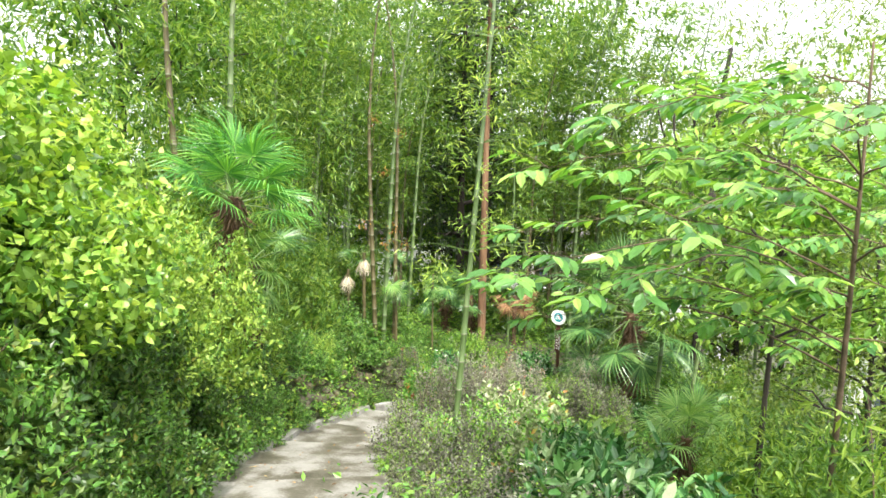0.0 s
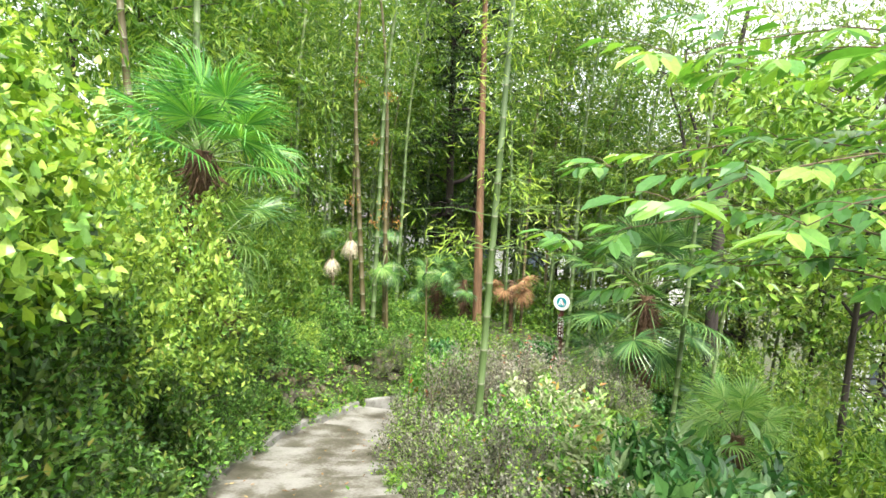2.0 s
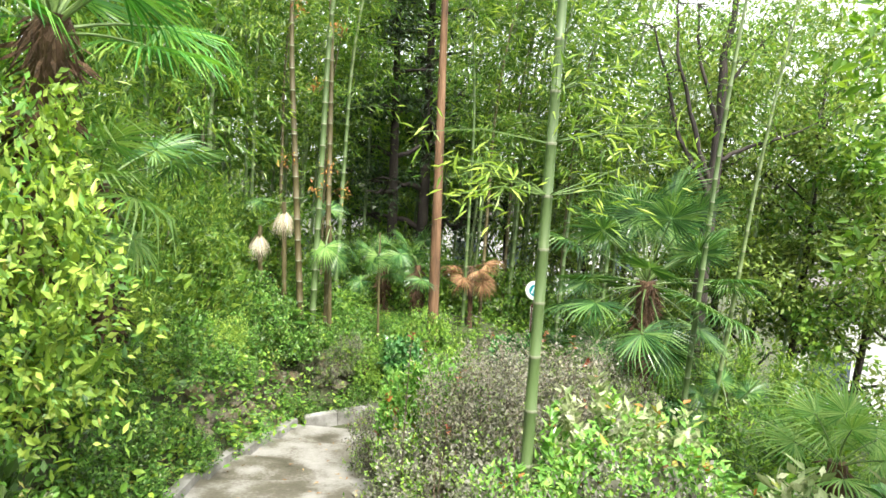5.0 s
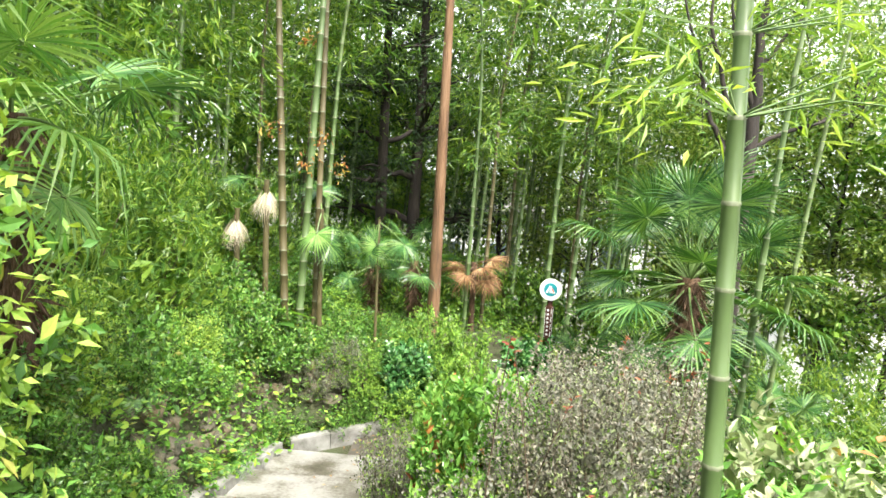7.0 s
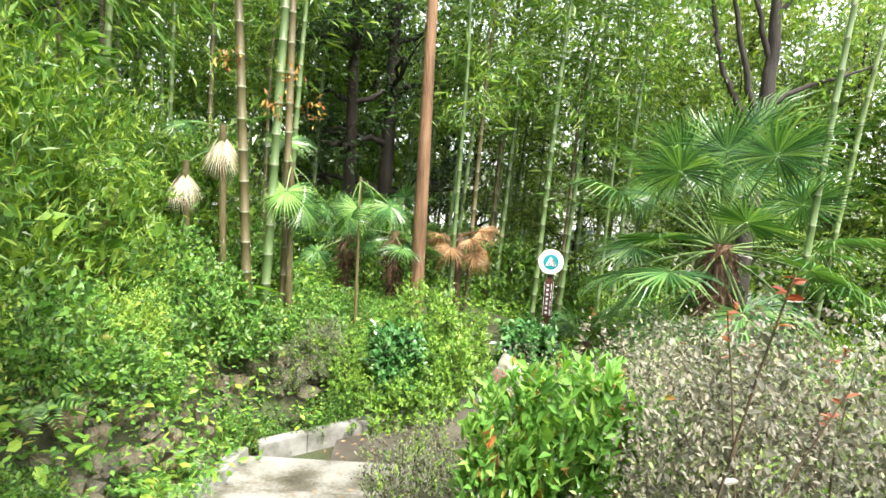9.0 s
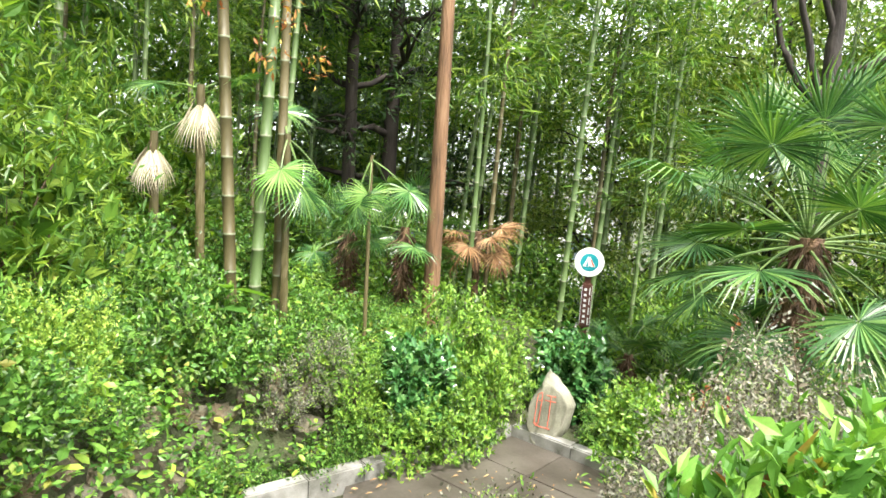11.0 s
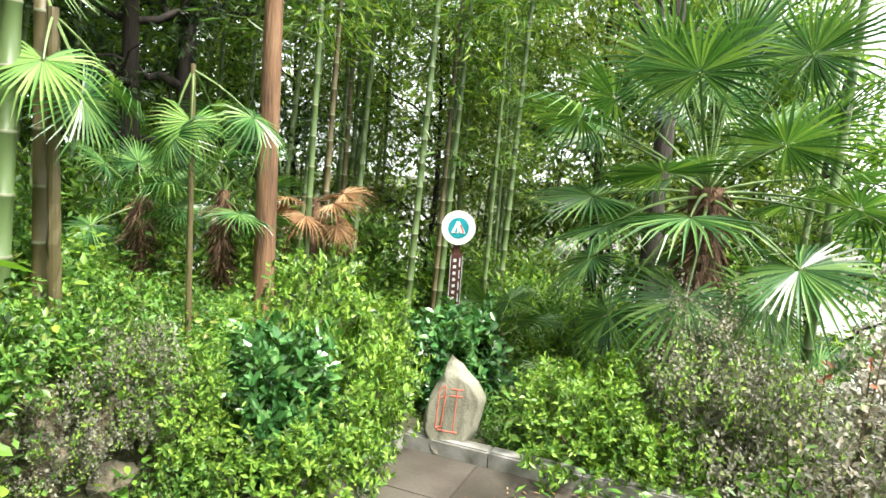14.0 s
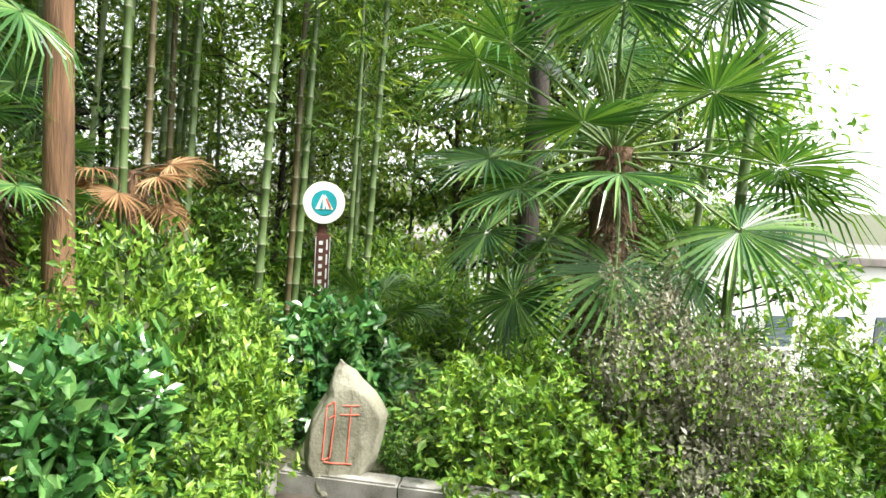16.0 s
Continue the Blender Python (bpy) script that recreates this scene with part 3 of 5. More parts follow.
def disc(r, depth, mat, seg=48):
    bm = bmesh.new()
    bmesh.ops.create_cone(bm, cap_ends=True, segments=seg, radius1=r, radius2=r, depth=depth, matrix=Matrix.Rotation(math.pi / 2, 4, "X"))
    bmesh.ops.bevel(bm, geom=[e for e in bm.edges if len(e.link_faces) == 2 and any(len(f.verts) > 4 for f in e.link_faces)], offset=0.004, segments=2, affect="EDGES")
    return bm_mesh("disc", bm, [mat])


def flat_shape(pts, mat, y0, depth=0.003):
    bm = bmesh.new()
    f = bm.faces.new([bm.verts.new((x, y0, z)) for x, z in pts])
    ext = bmesh.ops.extrude_face_region(bm, geom=[f])
    bmesh.ops.translate(bm, verts=[g for g in ext["geom"] if isinstance(g, bmesh.types.BMVert)], vec=(0, depth, 0))
    bmesh.ops.recalc_face_normals(bm, faces=bm.faces)
    return bm_mesh("shape", bm, [mat])


def box_mesh(sx, sy, sz, mat, bevel=0.01):
    bm = bmesh.new()
    bmesh.ops.create_cube(bm, size=1, matrix=Matrix.Diagonal((sx, sy, sz, 1)))
    bmesh.ops.bevel(bm, geom=bm.edges[:], offset=bevel, segments=2, affect="EDGES")
    return bm_mesh("block", bm, [mat])


sign = tagged(new("trail_sign"), "brown wooden post sign topped by a round white and teal disc", "sign")
SG = gz(2.17, 16.42)
sign.matrix_basis = Matrix.Translation((2.17, 16.42, SG)) @ Matrix.Rotation(radians(-14), 4, "Z")
SH = 1.545 - SG
part_of("post", box_mesh(0.085, 0.06, SH - 0.10, BROWNWOOD), sign, m=Matrix.Translation((0, 0, (SH - 0.10) / 2 - 0.05)))
plate = part_of("name_plate", box_mesh(0.15, 0.035, 0.62, BROWNWOOD, 0.015), sign, "dark brown plate with pale lettering", Matrix.Translation((0, -0.05, SH - 0.60)))
for k in range(7):
    part_of("lettering", box_mesh(0.036, 0.004, 0.036, WHITE, 0.001), plate, "", Matrix.Translation((-0.018, -0.0195, 0.22 - 0.075 * k)))
    if k % 2 == 0:
        part_of("lettering", box_mesh(0.014, 0.004, 0.1, WHITE, 0.001), plate, "", Matrix.Translation((0.04, -0.0195, 0.2 - 0.07 * k)))
for sx in (-0.068, 0.068):
    part_of("lettering", box_mesh(0.006, 0.004, 0.56, WHITE, 0.001), plate, "thin pale border", Matrix.Translation((sx, -0.0195, 0)))
face = part_of("sign_disc", disc(0.20, 0.03, WHITE), sign, "round white enamel disc", Matrix.Translation((0, -0.045, SH)))
part_of("emblem_disc", disc(0.122, 0.006, TEAL), face, "teal round emblem", Matrix.Translation((0, -0.017, 0)))
part_of("emblem_peak", flat_shape([(-0.085, -0.06), (-0.02, 0.085), (0.01, 0.03), (0.0, -0.06)], WHITE, -0.025), face)
part_of("emblem_peak", flat_shape([(-0.045, -0.052), (-0.02, 0.045), (-0.012, -0.052)], TEAL, -0.029), face)
part_of("emblem_slope", flat_shape([(0.0, 0.085), (0.085, -0.06), (0.02, -0.06), (-0.005, 0.02)], WHITE, -0.0245), face)
part_of("emblem_stripe", flat_shape([(0.005, 0.05), (0.03, 0.035), (0.07, -0.05), (0.05, -0.05)], REDPAINT, -0.0285), face)


# ---- palms ----
def fan_mesh(radius, segs, mat, droop=0.25, spread_deg=300, stalk=0.6, fold=0.35):
    """A pleated palmate leaf on its long stalk; the stalk runs along +x."""
    V, F, I = [], [], []
    hub = np.array([stalk, 0, 0])
    half = radians(spread_deg) / 2
    w = 2 * half / segs
    for k in range(segs):
        a = -half + w * (k + 0.5)
        ln = radius * (1 - 0.25 * (abs(a) / half) ** 2) * R.uniform(0.93, 1.05)
        d = np.array([math.cos(a), math.sin(a), 0.0])
        side = np.array([-math.sin(a), math.cos(a), 0.0])
        tip = droop * R.uniform(0.5, 1.5)
        rows = []
        for f, wd in ((0.04, 0.6), (0.36, 1.0), (0.68, 0.50), (1.0, 0.04)):
            c = hub + d * ln * f - np.array([0, 0, ln * tip * f * f * (2.0 if f > 0.9 else 1.0) * 0.6])
            half_w = ln * min(f, 0.5) * math.tan(w / 2) * wd
            rows.append((c - side * half_w + [0, 0, fold * half_w], c - [0, 0, fold * half_w], c + side * half_w + [0, 0, fold * half_w]))
        b = len(V)
        for r in rows:
            V.extend(r)
        for i in range(3):
            for j in range(2):
                F.append([b + 3 * i + j, b + 3 * i + j + 1, b + 3 * i + 4 + j, b + 3 * i + 3 + j])
                I.append(0)
    sv, sf = tubes([bend_line((0, 0, 0), hub, 6, 0.05 * stalk)], [(0.014, 0.007)], 5)
    b = len(V)
    F += [[b + j for j in f] for f in sf]
    I += [1] * len(sf)
    return mesh_from("frond", [tuple(map(float, p)) for p in V] + sv.tolist(), F, [mat, GREENSTEM if mat not in (DEADLEAF, RUSTLEAF) else TWIG], I)


FANS = [fan_mesh(0.56, 40, PALMLEAF, dr, 310, st) for dr, st in ((0.25, 0.68), (0.4, 0.75), (0.15, 0.6))]
FANB = [fan_mesh(0.60, 42, PALMLEAF, dr, 310, st) for dr, st in ((0.2, 1.0), (0.3, 1.15), (0.12, 0.85))]
FANL = [fan_mesh(0.50, 34, PALMLIGHT, dr, 290, st) for dr, st in ((0.35, 0.5), (0.5, 0.55))]
FANY = [fan_mesh(0.62, 38, PALMFRESH, dr, 270, st) for dr, st in ((0.22, 0.6), (0.4, 0.7))]
FAND = [fan_mesh(0.8, 18, DEADLEAF, 0.12, 80, 0.22, 0.5)]
FANR = [fan_mesh(0.52, 28, RUSTLEAF, 0.3, 240, 0.45, 0.5)]


def trunk_mesh(h, r0, r1, mat=FIBRE, rough=0.25):
    k, s = max(6, int(h / 0.08)), 12
    V, F = [], []
    for i in range(k + 1):
        t = i / k
        for j in range(s):
            a = 2 * math.pi * j / s
            r = (r0 + (r1 - r0) * t) * (1 + rough * R.uniform(-0.5, 1) * (1 if i % 2 else 0.4))
            V.append((r * math.cos(a), r * math.sin(a), h * t))
    for i in range(k):
        for j in range(s):
            F.append([i * s + j, i * s + (j + 1) % s, (i + 1) * s + (j + 1) % s, (i + 1) * s + j])
    F.append([k * s + j for j in range(s)])
    return mesh_from("trunk", V, F, [mat])


def fibre_skirt(r, h, n, mat):
    P = np.stack([r * np.cos(a := R.uniform(0, 6.28, n)), r * np.sin(a), R.uniform(0, h, n)], -1)
    D = np.stack([np.cos(a) * 0.6, np.sin(a) * 0.6, R.uniform(-1.2, -0.2, n)], -1)
    V, F = leaf_arrays(P, D, R.uniform(0.12, 0.3, n), 0.12, "diamond", 1.0)
    return mesh_from("fibre", V, F, [mat])


def palm(x, y, trunk_h, n, fans, label, size=1.0, lo=-35, hi=75, turn=0.0, z=None, r=0.10, name="fan_palm", lean=(0, 0)):
    top = tagged(new(name), label, "palm")
    z = gz(x, y) if z is None else z
    top.matrix_basis = Matrix.Translation((x, y, z - 0.05)) @ Matrix.Rotation(turn, 4, "Z") @ Matrix.Rotation(lean[0], 4, "X") @ Matrix.Rotation(lean[1], 4, "Y")
    part_of("trunk", trunk_mesh(trunk_h, r * 1.15, r), top, "brown shaggy fibrous trunk")
    if trunk_h > 0.5 and r > 0.055:
        part_of("fibre", fibre_skirt(r, trunk_h, int(260 * trunk_h), FIBRE), top)
    for k in range(n):
        az = 2.39996 * k + R.uniform(-0.2, 0.2)
        el = radians(lo + (hi - lo) * (k + 0.5) / n + R.uniform(-8, 8))
        m = Matrix.Translation((0, 0, trunk_h - 0.12 * (1 - k / n))) @ Matrix.Rotation(az, 4, "Z") @ Matrix.Rotation(-el, 4, "Y") @ Matrix.Rotation(R.uniform(-0.5, 0.5), 4, "X") @ Matrix.Diagonal((size, size, size, 1))
        part_of("frond", fans[k % len(fans)], top, m=m)
    return top


def hanging_palm(x, y, crown_z, leaves, label, r=0.05, name="fan_palm"):
    """A palm whose few leaves are set one by one: the fan, the way it points, its slope and its size."""
    top = tagged(new(name), label, "palm")
    z = gz(x, y)
    h = crown_z - z
    top.matrix_basis = Matrix.Translation((x, y, z - 0.05))
    part_of("trunk", trunk_mesh(h, r * 1.2, r, FIBRE if r > 0.045 else CULMOLD), top, "brown shaggy fibrous trunk" if r > 0.045 else "thin olive-brown stem")
    if r > 0.045:
        part_of("fibre", fibre_skirt(r, h, int(150 * h), FIBRE), top)
    for fan, az, el, size in leaves:
        part_of("frond", fan, top, m=Matrix.Translation((0, 0, h - 0.04)) @ Matrix.Rotation(radians(az), 4, "Z") @ Matrix.Rotation(-radians(el), 4, "Y") @ Matrix.Rotation(R.uniform(-0.3, 0.3), 4, "X") @ Matrix.Diagonal((size, size, size, 1)))
    return top


palm(3.95, 14.45, 2.6, 36, FANB, "tall green fan palm with a shaggy brown trunk", 1.28, -55, 80, 0.4, r=0.15)
hanging_palm(-1.95, 8.55, 3.85, [(FANL[0], -78, -28, 1.15), (FANL[0], -62, 12, 1.1), (FANL[1], -30, -5, 1.05), (FANL[1], -10, -50, 1.0), (FANL[1], -110, -10, 1.0), (FANS[0], 20, 20, 1.0), (FANL[0], -85, 45, 1.0), (FANL[1], -45, 40, 1.1), (FANS[0], 70, 30, 1.0), (FANL[1], 150, 20, 1.0), (FANL[0], 190, 40, 1.0)],
             "fan palm with bright drooping leaves above the bank", 0.08)
palm(-1.6, 7.1, 4.95 - gz(-1.6, 7.1), 18, FANY, "fan palm with upright fresh green leaves among shrubs", 0.95, 0, 80, 0.0, r=0.09, lean=(0, 0.16))
hanging_palm(-1.47, 13.95, 3.0, [(FANL[0], -90, -48, 0.78), (FANS[0], 30, -45, 0.7), (FANS[2], -20, -70, 0.8), (FANS[0], 110, 30, 0.8)], "slender fan palm with one bright fan-shaped leaf hanging down", 0.032)
hanging_palm(-0.72, 14.5, 2.85, [(FANL[1], -95, -76, 0.68), (FANS[1], -20, -35, 0.7), (FANS[1], -150, -72, 0.65), (FANS[0], 70, -30, 0.7)], "small fan palm with drooping leaves by the bamboo", 0.018)
palm(-0.4, 17.2, 1.4, 11, FANS, "green fan palm in the shade of the bamboo", 0.85, -30, 65, 0.3, r=0.06)
palm(-1.3, 17.8, 1.3, 9, FANS, "green fan palm in the shade of the bamboo", 0.8, -30, 65, 1.3, r=0.06)
palm(0.75, 17.9, 1.5, 11, FANR, "withered fan palm with rusty brown leaves", 0.85, -55, 20, 0.8, r=0.05, name="withered_palm")
hanging_palm(-2.21, 13.75, 3.38, [(FAND[0], -90, -74, 0.6), (FAND[0], -20, -68, 0.55), (FAND[0], -160, -62, 0.5), (FANS[0], 170, 5, 0.65), (FANS[2], 30, 20, 0.6)], "dead fan palm with pale hanging leaves on a thin stem", 0.035, "withered_palm")
hanging_palm(-2.67, 13.85, 2.95, [(FAND[0], -100, -66, 0.6), (FAND[0], -30, -72, 0.55), (FAND[0], 170, -58, 0.5), (FANS[0], 60, 25, 0.6)], "dead fan palm with pale hanging leaves on a thin stem", 0.035, "withered_palm")
palm(4.7, 9.4, 1.35, 14, FANL, "fan palm with fresh green leaves beyond the hedge", 0.85, -20, 70, 1.0, r=0.08)
palm(6.2, 10.4, 1.0, 12, FANS, "low green fan palm on the falling slope", 0.9, -25, 75, 2.2, r=0.08)
palm(2.9, 16.6, 0.6, 9, FANS, "low green fan palm in the shade", 0.8, -25, 60, 2.9, r=0.06)
palm(5.4, 14.2, 0.7, 10, FANS, "low green fan palm beside the bamboo", 0.85, -30, 65, 5.1, r=0.07)


# ---- bamboo ----
def culm_mesh(h, r, lean, mat, bow=0.0, sides=7, step=0.34):
    k = int(h / step)
    V, F, pts = [], [], []
    for i in range(k + 1):
        t = i / k
        c = np.array([lean * h * t + bow * h * max(0, t - 0.45) ** 2 * 2.2, 0.25 * bow * h * max(0, t - 0.45) ** 2, h * t - abs(bow) * h * max(0, t - 0.6) ** 2 * 1.5])
        pts.append(c)
        rr = r * (1 - 0.8 * t ** 1.6)
        for f, dz in ((1.0, -0.010), (1.10, 0.0), (0.98, 0.009)):
            for j in range(sides):
                a = 2 * math.pi * j / sides
                V.append((c[0] + rr * f * math.cos(a), c[1] + rr * f * math.sin(a), c[2] + dz))
    rows = 3 * (k + 1)
    idx = []
    for i in range(rows - 1):
        for j in range(sides):
            F.append([i * sides + j, i * sides + (j + 1) % sides, (i + 1) * sides + (j + 1) % sides, (i + 1) * sides + j])
            idx.append(1 if i % 3 < 2 else 0)
    return mesh_from("culm", V, F, [mat, NODE], idx, smooth=True), np.array(pts)


def bamboo_foliage(pts, start, sprays, leaf, mat, reach=1.1, per=16, width=0.16):
    k = len(pts)
    lines, P, D = [], [], []
    for s in range(sprays):
        i = int(R.uniform(start, 1) ** 0.9 * (k - 1))
        a = R.uniform(0, 2 * math.pi)
        ln = reach * R.uniform(0.4, 1.0) * (1.15 - 0.5 * i / k)
        end = pts[i] + ln * np.array([math.cos(a), math.sin(a), R.uniform(-0.05, 0.45)])
        line = bend_line(pts[i], end, 3, 0.06)
        lines.append(line)
        t = R.uniform(0.35, 1.05, per)[:, None]
        p = pts[i] * (1 - t) + end * t + R.normal(size=(per, 3)) * 0.09
        P.append(p)
        D.append(unit(end - pts[i])[None] * 0.8 + R.normal(size=(per, 3)) * 0.55 + np.array([[0, 0, -0.35]]))
    V, F = leaf_arrays(np.concatenate(P), np.concatenate(D), leaf * R.uniform(0.6, 1.3, sprays * per), width, "diamond", 0.6)
    tv, tf = tubes(lines, [(0.006, 0.002)] * len(lines), 3)
    b = len(V)
    return mesh_from("foliage", np.concatenate([V, tv]), F + [[b + j for j in f] for f in tf], [mat, GREENSTEM], np.r_[np.zeros(len(F), int), np.ones(len(tf), int)])


def bamboo_kind(h, r, lean, mat, bow, start, sprays, leaf=0.15, reach=1.1, per=16):
    culm, pts = culm_mesh(h, r, lean, mat, bow)
    return culm, bamboo_foliage(pts, start, sprays, leaf, BAMBOOLEAF, reach, per)


def bamboo(kind, x, y, turn, label, size=1.0, group=""):
    top = tagged(new("bamboo"), label, "bamboo", group)
    top.matrix_basis = Matrix.Translation((x, y, gz(x, y) - 0.1)) @ Matrix.Rotation(turn, 4, "Z") @ Matrix.Diagonal((size, size, size, 1))
    part_of("culm", kind[0], top)
    part_of("foliage", kind[1], top)
    return top


nculm, npts = culm_mesh(9.0, 0.042, 0.18, CULM, 0.02)
near_kind = (nculm, bamboo_foliage(npts, 0.27, 95, 0.12, YELLOWGREEN, 1.0, 20, 0.15))
bamboo(near_kind, 1.71, 7.22, 1.40, "single green bamboo with pale rings rising from the hedge")
L1 = bamboo_kind(9.5, 0.058, -0.04, CULMOLD, 0.1, 0.5, 40)
L2 = bamboo_kind(10.0, 0.055, 0.05, CULM, 0.1, 0.5, 40)
def withered_spray(parent, x, z, n=26):
    """A small spray of dry orange leaves on a stem."""
    c = np.array([x, -0.12, z])
    V, F = leaf_arrays(c + R.normal(size=(n, 3)) * [0.07, 0.06, 0.07], R.normal(size=(n, 3)) + [0, 0, -0.5], 0.09 * R.uniform(0.6, 1.2, n), 0.3, "lance", 0.6)
    tagged(part_of("withered_spray", mesh_from("withered_spray", V, F, [ORANGELEAF]), parent, "spray of dry orange leaves"), kind="stuff")


bamboo(L1, -1.90, 13.75, 0.0, "tall yellow-brown bamboo beside a young palm")
green_culm = bamboo(L2, -1.72, 13.7, 0.1, "tall pale green bamboo beside a young palm")
for x, z in ((0.3, 3.1), (0.15, 2.75), (0.55, 2.7), (-0.4, 3.2), (0.1, 4.4), (-0.2, 5.6), (0.45, 5.3)):
    withered_spray(green_culm, x, z)
bamboo(bamboo_kind(10, 0.05, 0.012, CULMOLD, -0.1, 0.5, 40), -1.58, 14.1, 0.3, "tall brown bamboo beside a young palm")
bamboo(L1, -3.0, 8.4, 0.4, "thick pale bamboo above the bank shrubs")
bamboo(L2, -2.3, 8.4, 1.4, "thick pale bamboo above the bank shrubs")
KINDS = [bamboo_kind(h, r, ln, CULM if k else CULMOLD, bw, 0.36, 72, 0.23, 1.35, 17) for k, (h, r, ln, bw) in enumerate(((9.5, 0.045, 0.03, 0.12), (11, 0.05, 0.06, 0.16), (8.5, 0.04, 0.02, -0.1), (10, 0.045, 0.08, 0.2), (12, 0.055, 0.04, 0.14)))]
spots = []
tries = 0
while len(spots) < 108 and tries < 6000:
    tries += 1
    x, y = R.uniform(-9.5, 8.5), R.uniform(14.6, 28)
    if x < -3.2 and R.uniform() < 0.4:
        y = R.uniform(13.5, 24)
    if x > 3.8 and y < 19.3 or x > 3.2 and y < 17 or -0.2 < x < 3.0 and y < 17.4 or (x > -3.4 and y < 15.2) or (-2.2 < x < -0.2 and y < 21):
        continue
    if x > 5 and R.uniform() < 0.55:
        continue
    if all((x - a) ** 2 + (y - b) ** 2 > 0.36 for a, b in spots):
        spots.append((x, y))
for k, (x, y) in enumerate(spots):
    bamboo(KINDS[int(R.integers(5))], x, y, R.uniform(-0.5, 0.9), "tall slender green bamboo in a dense grove", R.uniform(0.85, 1.1), "bamboo grove")
SL = [bamboo_kind(9.5, 0.05, 0.05, CULM, 0.05, 0.55, 30), bamboo_kind(9.0, 0.042, 0.09, CULM, 0.05, 0.55, 30)]
for k, (x, y, t) in enumerate(((4.45, 13.6, 0.2), (5.2, 14.5, 0.1))):
    bamboo(SL[k % 2], x, y, t, "tall slender pale green bamboo beside the fan palm", 1.0, "bamboo beside the palm")
for x, y in ((3.53, 18.5), (2.76, 18.5), (2.24, 18.4), (0.95, 18.5), (1.6, 19.4), (4.2, 19.6)):
    bamboo(KINDS[int(R.integers(5))], x, y, R.uniform(-0.4, 0.8), "tall slender green bamboo behind the sign", 1.0, "bamboo grove")


# ---- trees ----
def tree_meshes(h, r, mat, leafmat, crown_from, crown_r, clumps, per, leaf, limbs=9, lean=0.0, fork=False, width=0.42, shape="diamond", limb_up=0.6, crook=1.0):
    trunk = [np.array([lean * h * t + crook * 0.04 * h * math.sin(3 * t), crook * 0.03 * h * (math.sin(2 * t + 1) - 0.84), h * t - 0.1]) for t in np.linspace(0, 1, 12)]
    lines, rad = [np.array(trunk)], [(r, r * 0.25)]
    ends = []
    for k in range(limbs):
        t = crown_from + (1 - crown_from) * (k + R.uniform(0, 0.8)) / limbs
        i = min(10, int(t * 11))
        a = 2.4 * k + R.uniform(-0.4, 0.4)
        ln = crown_r * R.uniform(0.6, 1.1) * (1.1 - 0.6 * t)
        e = trunk[i] + ln * np.array([math.cos(a), math.sin(a), limb_up * R.uniform(0.4, 1.4)])
        lines.append(bend_line(trunk[i], e, 6, 0.1 * ln, 0.04 * ln))
        rad.append((r * (0.55 - 0.3 * t), r * 0.08))
        ends.append((trunk[i], e))
        for q in range(2):
            b = a + R.uniform(-0.9, 0.9)
            s = trunk[i] * 0.45 + e * 0.55
            e2 = s + ln * 0.6 * np.array([math.cos(b), math.sin(b), R.uniform(0, 0.8)])
            lines.append(bend_line(s, e2, 4, 0.05, 0.02 * ln))
            rad.append((r * 0.18, r * 0.05))
            ends.append((s, e2))
    V, F = tubes(lines, rad, 8)
    wood = mesh_from("trunk", V, F, [mat], smooth=True)
    P, D = [], []
    for k in range(clumps):
        a, e = ends[int(R.integers(len(ends)))]
        t = R.uniform(0.4, 1.1)
        c = a * (1 - t) + e * t + R.normal(size=3) * 0.14 * crown_r
        rr = crown_r * R.uniform(0.10, 0.22)
        p = c + unit(R.normal(size=(per, 3))) * (rr * R.uniform(0.3, 1, per) ** 0.5)[:, None] * np.array([1, 1, 0.6])
        P.append(p)
        D.append(unit(p - c) + R.normal(size=(per, 3)) * 0.5 + [[0, 0, -0.3]])
    V, F = leaf_arrays(np.concatenate(P), np.concatenate(D), leaf * R.uniform(0.6, 1.3, clumps * per), width, shape, 0.6)
    return wood, mesh_from("crown", V, F, [leafmat])


def tree(meshes, x, y, turn, label, size=1.0, z=None, name="tree", group=""):
    top = tagged(new(name), label, "tree", group)
    top.matrix_basis = Matrix.Translation((x, y, (gz(x, y) if z is None else z) - 0.1)) @ Matrix.Rotation(turn, 4, "Z") @ Matrix.Diagonal((size, size, size, 1))
    part_of("trunk", meshes[0], top)
    part_of("crown", meshes[1], top)
    return top


tree(tree_meshes(12, 0.125, BARK, CONIFER, 0.8, 1.8, 60, 50, 0.12, 8, 0.004, limb_up=0.1, crook=0.0), 0.02, 16.75, 0.0, "straight conifer with reddish brown peeling bark")
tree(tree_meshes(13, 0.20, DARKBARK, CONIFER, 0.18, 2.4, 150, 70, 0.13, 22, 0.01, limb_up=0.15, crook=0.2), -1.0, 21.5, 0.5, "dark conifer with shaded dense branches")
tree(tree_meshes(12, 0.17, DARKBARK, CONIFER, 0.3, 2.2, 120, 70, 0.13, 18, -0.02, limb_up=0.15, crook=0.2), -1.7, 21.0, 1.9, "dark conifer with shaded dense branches")
